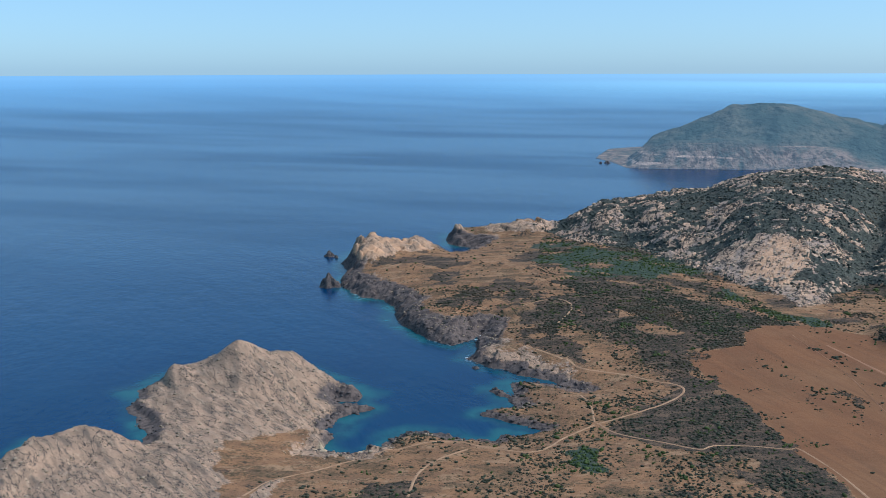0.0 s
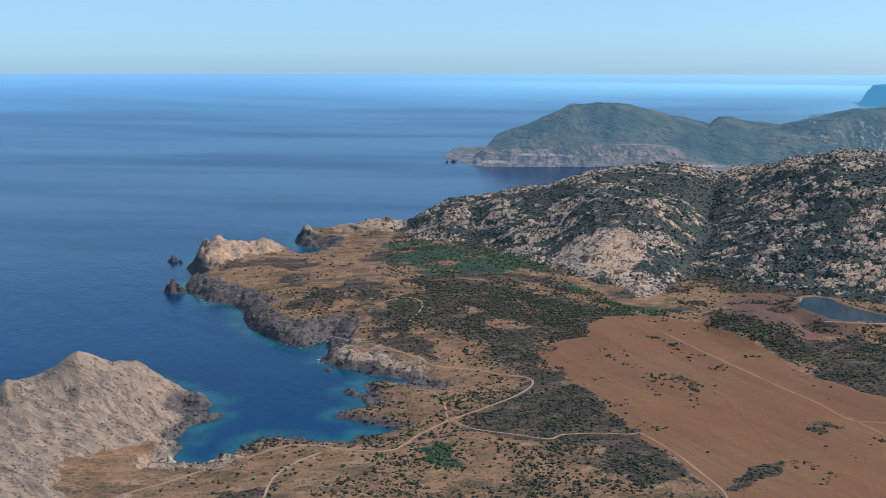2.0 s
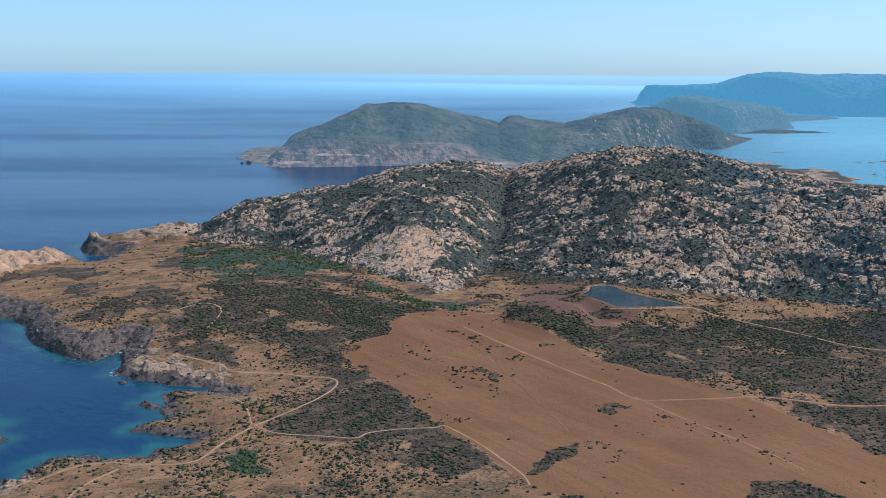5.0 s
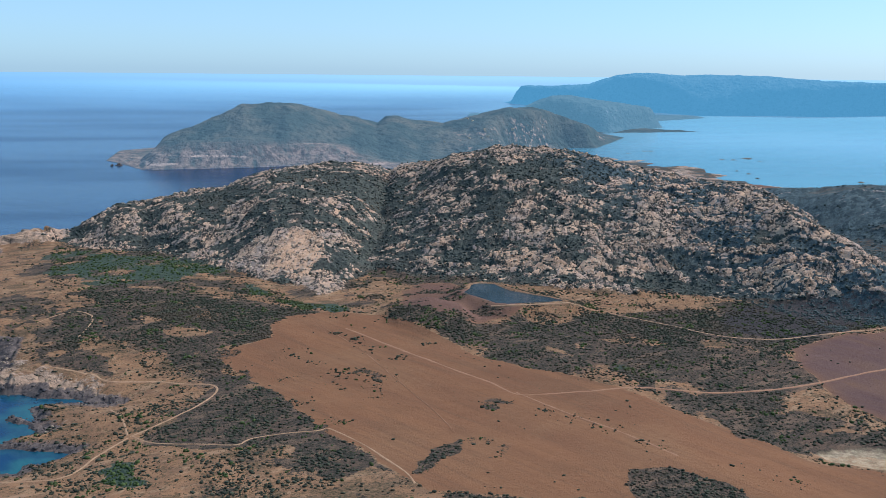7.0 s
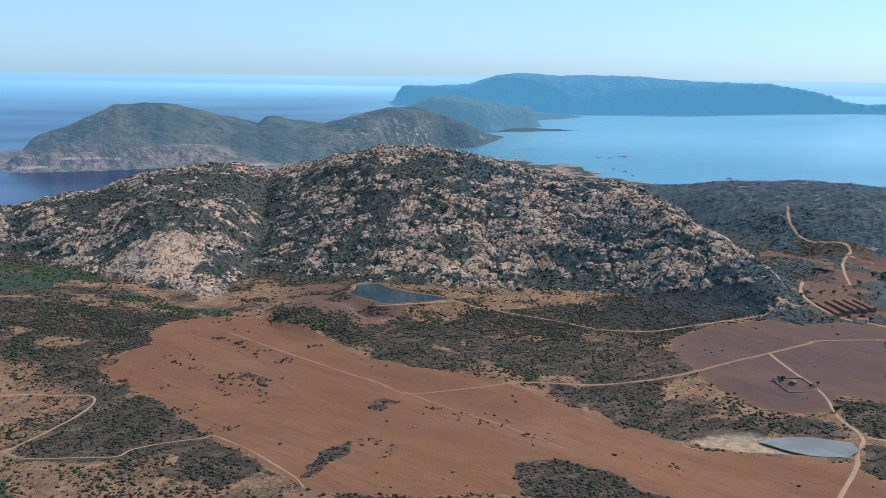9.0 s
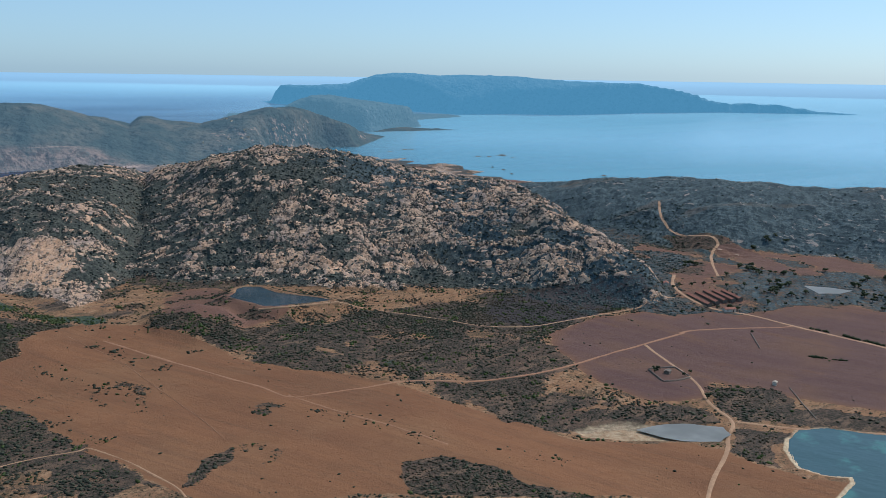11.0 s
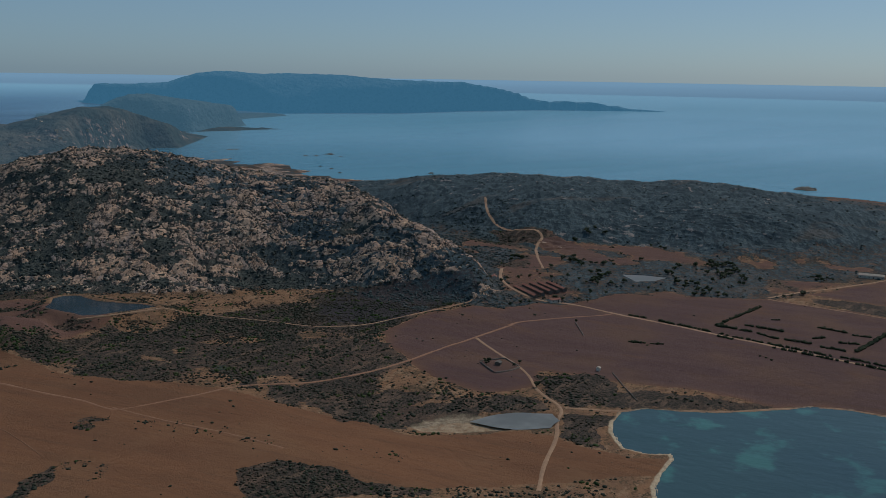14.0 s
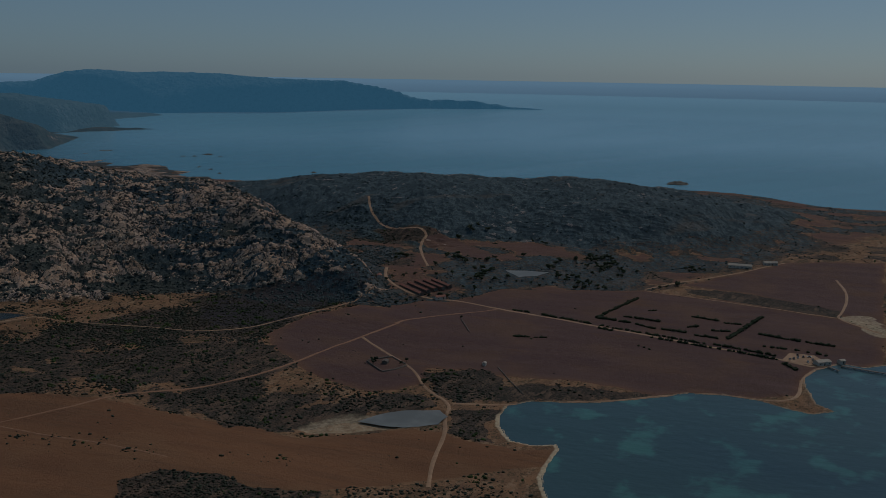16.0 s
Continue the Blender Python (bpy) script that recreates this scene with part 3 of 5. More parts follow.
def distance_material(name, low, high, cliff, haze_glow, strength):
    """Far land: scrub and cliffs, with the haze of miles of summer air painted as emission."""
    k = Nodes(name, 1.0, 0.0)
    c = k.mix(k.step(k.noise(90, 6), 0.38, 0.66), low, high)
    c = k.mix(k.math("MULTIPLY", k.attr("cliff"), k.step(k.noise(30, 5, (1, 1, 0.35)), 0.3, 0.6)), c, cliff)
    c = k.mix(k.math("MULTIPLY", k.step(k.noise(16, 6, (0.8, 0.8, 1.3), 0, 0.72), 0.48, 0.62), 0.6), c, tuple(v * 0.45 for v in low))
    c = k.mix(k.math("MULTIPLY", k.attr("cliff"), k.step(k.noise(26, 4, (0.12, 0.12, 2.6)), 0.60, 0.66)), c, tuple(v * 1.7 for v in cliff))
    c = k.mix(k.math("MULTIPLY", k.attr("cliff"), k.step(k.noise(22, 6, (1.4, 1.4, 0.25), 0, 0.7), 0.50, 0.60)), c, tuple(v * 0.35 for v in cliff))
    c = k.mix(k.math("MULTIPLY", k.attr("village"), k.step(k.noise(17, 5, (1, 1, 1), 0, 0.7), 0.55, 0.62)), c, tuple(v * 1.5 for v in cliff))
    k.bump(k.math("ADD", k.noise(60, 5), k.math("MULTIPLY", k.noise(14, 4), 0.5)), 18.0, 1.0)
    # the land gives off no light; this emission paints the haze
    k.bsdf.inputs["Emission Color"].default_value = (*haze_glow, 1)
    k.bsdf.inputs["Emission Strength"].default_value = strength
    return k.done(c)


GROUND = ground_material()
SEA = sea_material()
POND_WATER = pond_material("reservoir_water", (0.026, 0.044, 0.056), 0.12)
PALE_WATER = pond_material("shallow_lagoon_water", (0.135, 0.135, 0.122), 0.45)
MAQUIS = leaf_material("maquis_leaves", (0.034, 0.042, 0.038), (0.078, 0.088, 0.074), (0.090, 0.078, 0.060))
HEATH_LEAF = leaf_material("heath_leaves", (0.022, 0.027, 0.018), (0.055, 0.060, 0.038), (0.070, 0.054, 0.036))
# maquis leaves shifted towards grey-blue to paint haze over the eastern hill
HAZED_LEAF = leaf_material("hazed_maquis_leaves", (0.026, 0.042, 0.044), (0.078, 0.102, 0.096), (0.090, 0.098, 0.086))
LENTISK = leaf_material("lentisk_leaves", (0.026, 0.044, 0.014), (0.062, 0.086, 0.028), (0.066, 0.070, 0.028))
HEDGE_LEAF = leaf_material("hedge_leaves", (0.020, 0.028, 0.014), (0.040, 0.050, 0.024), (0.036, 0.044, 0.022))
BARK = plain("bark", (0.09, 0.065, 0.045), (0.06, 0.045, 0.03), 0.4)
TRACK = plain("pale_dirt_track", (0.37, 0.225, 0.13), (0.29, 0.17, 0.098), 5.0)
FIELD_TRACK = plain("faint_field_track", (0.290, 0.150, 0.085), (0.25, 0.125, 0.070), 6.0)
GRANITE = rock_material("pink_granite", (0.50, 0.36, 0.25), (0.39, 0.295, 0.215), (0.21, 0.165, 0.135))
SCHIST = rock_material("coast_schist", (0.31, 0.235, 0.165), (0.225, 0.17, 0.122), (0.12, 0.098, 0.078))
DARK_ROCK = rock_material("dark_sea_rock", (0.085, 0.072, 0.070), (0.055, 0.048, 0.050), (0.13, 0.105, 0.09))
ISLET_ROCK = rock_material("islet_rock", (0.12, 0.108, 0.092), (0.070, 0.074, 0.062), (0.19, 0.16, 0.13))
PLASTER = plain("weathered_plaster", (0.56, 0.50, 0.42), (0.44, 0.38, 0.31), 2.0)
ROOF_TILE = plain("red_roof_tiles", (0.28, 0.115, 0.075), (0.21, 0.085, 0.06), 1.2)
CONCRETE = plain("concrete", (0.44, 0.37, 0.29), (0.35, 0.29, 0.23), 1.5)
DRY_STONE = plain("dry_stone", (0.17, 0.14, 0.115), (0.11, 0.092, 0.076), 0.8, grain=0.15)
DARK_OPENING = plain("dark_opening", (0.02, 0.02, 0.022), (0.03, 0.03, 0.03), 1.0, 0.4)
# haze is painted by the blue emission and the bluish far base colours
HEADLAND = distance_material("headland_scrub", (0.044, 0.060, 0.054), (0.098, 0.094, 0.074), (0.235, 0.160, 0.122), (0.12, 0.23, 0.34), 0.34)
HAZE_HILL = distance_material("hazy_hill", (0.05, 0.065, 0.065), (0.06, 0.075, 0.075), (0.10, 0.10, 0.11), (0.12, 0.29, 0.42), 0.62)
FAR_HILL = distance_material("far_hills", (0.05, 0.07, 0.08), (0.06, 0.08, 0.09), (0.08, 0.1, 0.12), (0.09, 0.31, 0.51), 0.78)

# ---------------------------------------------------------------- ground, sea and distance
NEAR_LIMIT, FAR_DEPTH = 2300.0, 2550.0


def drawn_in(x, y, z):
    """The distance past 2.3 km is drawn in towards the eye, so that the horizon stays within 4.9 km. It keeps its bearing and its height over the horizon."""
    r = np.hypot(x, y)
    over = np.maximum(r - NEAR_LIMIT, 0)
    s = np.where(over > 0, (NEAR_LIMIT + FAR_DEPTH * (1 - np.exp(-over / FAR_DEPTH))) / np.maximum(r, 1), 1.0)
    return x * s, y * s, EYE + (z - EYE) * s


def in_area(x, y, outline, soft=4.0, ragged=6.0, seed=3):
    """1 inside an outline, 0 outside, with an uneven edge."""
    lo_x, hi_x = min(p[0] for p in outline) - 30, max(p[0] for p in outline) + 30
    lo_y, hi_y = min(p[1] for p in outline) - 30, max(p[1] for p in outline) + 30
    res = np.zeros(x.shape)
    m = (x > lo_x) & (x < hi_x) & (y > lo_y) & (y < hi_y)
    if m.any():
        xs, ys = x[m], y[m]
        s = signed(xs, ys, outline) + ragged * fbm(xs, ys, 16, 3, seed)
        res[m] = smooth(-soft, soft, s)
    return res


def plates(x, y, size, seed, tilt):
    """Tilted blocks, one in each cell of a grid: height, distance to the nearest joint, and a number of the block's own."""
    ix, iy = np.floor(x / size), np.floor(y / size)
    first, second = np.full(x.shape, 1e9), np.full(x.shape, 1e9)
    own, top = np.zeros(x.shape), np.zeros(x.shape)
    for ox in (-1, 0, 1):
        for oy in (-1, 0, 1):
            cx, cy = ix + ox, iy + oy
            px = (cx + hash01(cx, cy, seed)) * size - x
            py = (cy + hash01(cx, cy, seed + 5)) * size - y
            q = np.hypot(px, py)
            near = q < first
            second = np.where(near, first, np.minimum(second, q))
            first = np.where(near, q, first)
            h = hash01(cx, cy, seed + 9)
            own = np.where(near, h, own)
            top = np.where(near, 0.35 * size * tilt * (h - 0.5) + tilt * (px * (hash01(cx, cy, seed + 13) - 0.45) + py * (hash01(cx, cy, seed + 17) - 0.72)), top)
    return top, second - first, own


def survey(x, y):
    """Height and cover of the ground at many places, worked out in short stretches."""
    parts = [survey_stretch(x[i:i + 24000], y[i:i + 24000]) for i in range(0, x.size, 24000)]
    return [np.concatenate(column) for column in zip(*parts)]


def survey_stretch(x, y):
    d = shore_distance(x, y)
    warp = crest_warp(x, y)
    z = plain_height(x, y, d, warp)
    west = 1 - smooth(60, 260, x - 0.12 * (y - 600))
    hill_w = crest_height(x, y, CREST_HILL_WEST, 1.05, warp)
    hill_m = crest_height(x, y, CREST_HILL_MAIN, 1.05, warp)
    hill_e = crest_height(x, y, CREST_HILL_EAST, 1.3, warp)
    cape = np.maximum(crest_height(x, y, CREST_CAPE, 1.3, warp), crest_height(x, y, CREST_NORTH_ROCKS, 1.3, warp))
    n_big, n_mid = fbm(x, y, 150, 3, 11), fbm(x, y, 36, 3, 23)
    black = in_area(x, y, SCRUB_BLACK, 6, 8)
    hills = smooth(8, 18, np.maximum(hill_w, hill_m) + 6 * n_mid) * (1 - 0.9 * black) * (1 - in_area(x, y, KNOLL_GRASS, 8, 8))
    hills_e = smooth(8, 24, hill_e + 8 * n_mid) * (1 - hills)
    head = smooth(-100, -112, x + 14 * n_mid) * smooth(740, 715, y) * (1 - in_area(x, y, SOIL_COVE, 5, 9))
    shelf = west * smooth(34, 12, d + 14 * n_mid + 16 * smooth(-70, -40, x) * smooth(690, 640, y)) * smooth(0.2, 0.6, west)
    knobs = smooth(13, 20, cape + 5 * n_mid)
    # small relief: gullies, and whalebacks of granite that stand out of the scrub, in bands that run down the slopes
    u, v = x * 0.80 - y * 0.60, x * 0.60 + y * 0.80
    r, az = np.hypot(x, y), np.degrees(np.arctan2(x, y))
    lean = np.clip(0.30 - 0.036 * (az - 27), -0.26, 0.32)
    bu, bv = np.radians(az) * 1000 - lean * (r - 850), r
    gully = fbm(x, y, 120, 3, 31, True)
    wx, wy = 0.8 * bu + 5 * n_mid + 2.2 * fbm(x, y, 9, 2, 205), bv * 1.55 + 0.25 * bu + 4 * n_mid + 2.2 * fbm(x, y, 9, 2, 207)
    big, big_gap, big_own = plates(wx, wy, 27, 201, 0.30)
    block, gap, own = plates(wx, wy, 10.5, 211, 0.40)
    slab = 0.62 * fbm(bu, bv * 0.9, 64, 2, 35) + 0.65 * fbm(0.8 * bu, bv * 1.4, 24, 3, 37) + 0.45 * fbm(0.8 * bu, bv * 1.7, 9, 3, 38) + 0.08 * n_big
    crest_w = 0.10 * smooth(45, 80, hill_w) + 0.42 * np.exp(-((warp[2] - 22.9) / 1.7) ** 2) * smooth(1340, 1200, r)
    open_slabs = np.maximum(in_area(x, y, SLAB_WEST, 10, 10), 0.32 * in_area(x, y, SLAB_MAIN, 20, 20))
    bias = 0.62 * open_slabs + 0.09 * smooth(15, 40, hill_w) - 0.05 + 0.04 * smooth(20, 50, hill_m) + 0.14 * smooth(100, 45, z) * smooth(18, 34, hill_m) - crest_w + 0.10 * gully
    crack = np.maximum(1 - smooth(0.0, 1.7, gap), 1 - smooth(0.0, 3.4, big_gap))
    proud = slab + bias + 0.55 * (big_own - 0.5) + 0.65 * (own - 0.5)
    bare_hill = smooth(-0.34, 0.34, proud - 0.75 * crack * (1 - 0.45 * open_slabs)) * hills
    bare_east = 0.62 * smooth(0.12, 0.70, 0.7 * (own - 0.5) + 0.35 * (big_own - 0.5) + 0.6 * fbm(u, v, 8, 3, 137) + 0.35 * n_big + 0.22 * smooth(40, 62, hill_e) - 0.4 * crack) * hills_e
    bare = np.maximum(bare_hill, bare_east)
    rocky = np.maximum.reduce([hills, 0.5 * hills_e, 0.8 * knobs])
    relief = rocky * (3.6 * gully + 1.8 * fbm(bu, bv * 0.9, 34, 3, 39) + 0.8 * fbm(bu, bv * 1.3, 12, 3, 45, True)) + hills_e * (5.5 * fbm(x, y, 95, 3, 231, True) + 2.4 * fbm(x, y, 24, 3, 233) + 0.5 * block - 3.6)
    relief = relief + hills * (big + block * (1 - 0.6 * open_slabs)) * (0.45 + 0.55 * smooth(-0.3, 0.3, slab + bias)) + bare * 0.9 - hills * 0.8 * crack
    relief = relief * (1 - 0.45 * in_area(x, y, SLAB_WEST, 8, 8))
    crag, crag_gap, crag_own = plates(x + 6 * n_mid, y * 1.2 + 3 * fbm(x, y, 9, 2, 263), 12, 261, 0.75)
    relief = relief + knobs * (2.2 * fbm(u, v * 0.5, 20, 4, 43, True) + crag - 1.4 * (1 - smooth(0, 2.2, crag_gap)))
    strata = fbm(x * 0.80 + y * 0.60, (y * 0.80 - x * 0.60) * 0.22, 13, 5, 53, True)
    coast_rock = np.maximum(head, shelf)
    relief = relief + shelf * (1 - head) * (0.8 * crag - 1.2 * (1 - smooth(0, 1.8, crag_gap)))
    relief = relief + coast_rock * (2.4 * strata + 0.45 * fbm(x, y, 6, 3, 57, True) - 0.3)
    relief = relief + 0.7 * n_mid * (1 - rocky) + 2.2 * n_big * smooth(15, 60, d) * (1 - rocky) * 0.5
    wet_edge = smooth(0, 3, d)
    z = z + relief * wet_edge * np.where(d > 0, 1, 0)
    z = np.where(d > 1.5, np.maximum(z, 0.35), z)
    reef = smooth(1480, 1640, y) * smooth(1180, 1320, x) * smooth(-0.35, 0.15, n_mid + 0.6 * fbm(x, y, 60, 3, 223))
    rock = np.maximum.reduce([bare, 0.8 * reef, head, shelf * smooth(-0.6, 0.2, strata + 0.6 * n_mid + 0.5), knobs * smooth(-0.45, 0.0, slab + 0.4)])
    rock = rock * (d > 0)
    field = np.maximum.reduce([in_area(x, y, FIELD_MAIN, 2.5, 4), in_area(x, y, FIELD_EAST, 2.5, 5), in_area(x, y, FIELD_FAR, 3, 5), 0.75 * in_area(x, y, KNOLL_GRASS, 5, 9)])
    plum = np.maximum.reduce([in_area(x, y, FIELD_EAST, 12, 4), in_area(x, y, FIELD_FAR, 12, 4), 0.75 * in_area(x, y, KNOLL_GRASS, 12, 9)])
    field = field * (1 - hills * 0.9)
    thicket = np.maximum.reduce([in_area(x, y, THICKET_A, 2.5, 6), in_area(x, y, THICKET_B, 2.5, 6)])
    loose = np.maximum(in_area(x, y, THICKET_C, 3, 8), in_area(x, y, THICKET_D, 4, 12)) * smooth(-0.3, 0.2, fbm(x, y, 13, 3, 87))
    loose = np.maximum(loose, 0.8 * in_area(x, y, THICKET_E, 4, 8) * smooth(-0.3, 0.2, fbm(x, y, 9, 3, 88)))
    scrub = np.maximum.reduce([in_area(x, y, SCRUB_BLACK, 4, 6), in_area(x, y, SCRUB_HEATH, 6, 14), in_area(x, y, SCRUB_VALLEY, 8, 22), in_area(x, y, SCRUB_STREAM, 5, 14),
                               in_area(x, y, SCRUB_SHORE, 6, 14) * 0.8, in_area(x, y, SCRUB_BAY, 3, 5), in_area(x, y, SCRUB_MARSH, 5, 12), 0.9 * in_area(x, y, BURNT_FIELD, 2, 2),
                               np.maximum(in_area(x, y, HEATH_MIDDLE, 8, 14), in_area(x, y, HEATH_FOOT, 8, 10)) * smooth(-0.45, -0.05, fbm(u * 0.5, v, 24, 4, 89)), 0.6 * in_area(x, y, KNOLL_GRASS, 6, 8) * smooth(-0.05, 0.3, fbm(u * 0.6, v, 18, 4, 91))])
    wild = smooth(0, 0.4, fbm(x, y, 70, 4, 71) + 0.15) * smooth(25, 80, d) * (1 - field)
    outback = 0.97 * (1 - 0.8 * reef) * smooth(560, 700, x) * (1 - field) * smooth(360, 440, y + 0.25 * (x - 700)) * smooth(-0.45 + 0.15 * smooth(30, 12, z), -0.15 + 0.15 * smooth(30, 12, z), fbm(x, y, 60, 4, 73))
    farm = np.maximum(in_area(x, y, BROWN_FARM, 5, 10), in_area(x, y, BROWN_FARM2, 6, 12) * 0.8)
    outback = outback * (1 - 0.85 * farm)
    dry_east = smooth(620, 700, x) * smooth(360, 440, y + 0.25 * (x - 700)) * (1 - outback) * (1 - hills) * (1 - hills_e)
    hills_e = hills_e * (1 - 0.8 * farm)
    field, plum = np.maximum.reduce([field, 0.8 * farm, 0.85 * dry_east]), np.maximum.reduce([plum, 0.9 * farm, 0.8 * dry_east])
    scrub = np.maximum.reduce([scrub, thicket, 0.60 * loose, 0.85 * wild * smooth(90, 240, x) * smooth(380, 470, y), 0.75 * wild * smooth(0.1, 0.35, fbm(x, y, 24, 3, 79) + 0.25), hills, hills_e, outback, 0.85 * west * smooth(0.02, 0.2, fbm(x, y, 46, 4, 281)) * smooth(18, 45, d) * smooth(560, 700, y)])
    green = np.maximum.reduce([in_area(x, y, GREEN_A, 12, 26), in_area(x, y, GREEN_B, 6, 12), in_area(x, y, GREEN_C, 5, 10)]) * smooth(-0.35, 0.2, n_mid)
    green = np.maximum(green, 0.55 * in_area(x, y, SCRUB_STREAM, 5, 10) * smooth(0.05, 0.4, n_mid))
    green = np.maximum.reduce([green, 0.75 * hills, 0.85 * hills_e, 0.55 * outback])
    shore_low = smooth(400, 440, x) * smooth(520, 480, y)
    sand = shore_low * smooth(4.0, 1.5, d + 1.5 * n_mid) * smooth(545, 520, x) * 0.9
    cove_beach = smooth(26, 10, np.hypot(x + 86, y - 521)) * smooth(7, 3, d)
    lag = in_area(x, y, LAGOON, 3, 3)
    sand = np.maximum.reduce([sand, cove_beach, smooth(9, 4, d) * (x > 1390) * (y > 1290) * (y < 1450), 0.5 * lag, 0.55 * in_area(x, y, QUARRY, 3, 14), 0.5 * smooth(4, 1, d) * shore_low])
    # wet margin, widened up the western cliffs to paint their shade
    wet_shade = west * smooth(19, 5, d + 9 * n_mid - 12 * smooth(700, 760, y)) * smooth(18, 8, z - 3 * n_mid - 4 * smooth(700, 760, y)) * (d > -30) * (0.75 + 0.25 * smooth(700, 760, y))
    wet_shade = np.maximum(wet_shade, (d < 0.6) * west * 0.9)
    coast = np.maximum.reduce([head, shelf, knobs]) * (1 - hills) * smooth(1330, 1200, y)
    # where the cape's top gets its painted sunlit orange
    ochre = knobs * smooth(95, 50, np.hypot(x + 125, y - 1085))
    return d, z, field, scrub, rock, sand, green, plum, wet_shade, hills, hills_e, coast, np.maximum(hills_e, outback), black, np.maximum.reduce([ochre, in_area(x, y, SLAB_BRIGHT, 6, 8), 0.8 * smooth(0.15, 0.5, proud - 0.5 * crack) * smooth(60, 25, hill_m) * smooth(18, 26, hill_m)])


def grid_mesh(name, X, Y, Z, wrap, material, keep=None):
    """A sheet from a grid of points (rows by columns), or from those of its quads that are kept."""
    rows, cols = X.shape
    mesh = bpy.data.meshes.new(name)
    co = np.stack([X.ravel(), Y.ravel(), Z.ravel()], 1).astype(np.float32)
    i = np.arange(rows * cols).reshape(rows, cols)
    j = np.roll(i, -1, 1) if wrap else i[:, 1:]
    a = i if wrap else i[:, :-1]
    quads = np.stack([a[:-1], a[1:], j[1:], j[:-1]], -1).reshape(-1, 4)
    if keep is not None:
        quads = quads[keep.ravel()[quads].any(1)]
    mesh.vertices.add(len(co))
    mesh.vertices.foreach_set("co", co.ravel())
    mesh.loops.add(quads.size)
    mesh.loops.foreach_set("vertex_index", quads.ravel().astype(np.int32))
    mesh.polygons.add(len(quads))
    mesh.polygons.foreach_set("loop_start", np.arange(0, quads.size, 4, dtype=np.int32))
    mesh.polygons.foreach_set("use_smooth", np.ones(len(quads), bool))
    mesh.update(calc_edges=True)
    mesh.materials.append(material)
    return mesh


def paint(mesh, name, r, g, b, a):
    layer = mesh.color_attributes.new(name, "FLOAT_COLOR", "POINT")
    layer.data.foreach_set("color", np.stack([v.ravel() for v in (r, g, b, a)], 1).astype(np.float32).ravel())


def bearings(fine, coarse):
    """Bearings all round, close together where the land is worth it."""
    return np.radians(np.concatenate([np.linspace(-30, 84, fine), np.linspace(84, 330, coarse + 2)[1:-1]]))


def build_ground():
    az = bearings(1340, 60)
    r = np.concatenate([np.linspace(0.01, 380, 14)[:-1], np.geomspace(380, 700, 170)[:-1], np.linspace(700, 1340, 400)[:-1], np.geomspace(1340, 2650, 130)])
    A, R = np.meshgrid(az, r)
    x, y = R * np.sin(A), R * np.cos(A)
    d, z, field, scrub, rock, sand, green, plum, wet_shade, hills, hills_e, coast, east, black, lit_tone = survey(x.ravel(), y.ravel())
    mesh = grid_mesh("ground", *drawn_in(x, y, z.reshape(x.shape)), True, GROUND, d > -45)
    paint(mesh, "cover", field, scrub, rock, sand)
    paint(mesh, "cover_more", green, plum, wet_shade, black)
    paint(mesh, "cover_rest", coast, east, lit_tone, hills)
    ob = new("ground", mesh)
    return tagged(ob, "dry rocky coast with ochre pasture, dark scrub and granite hills", "ground", kind="structure")


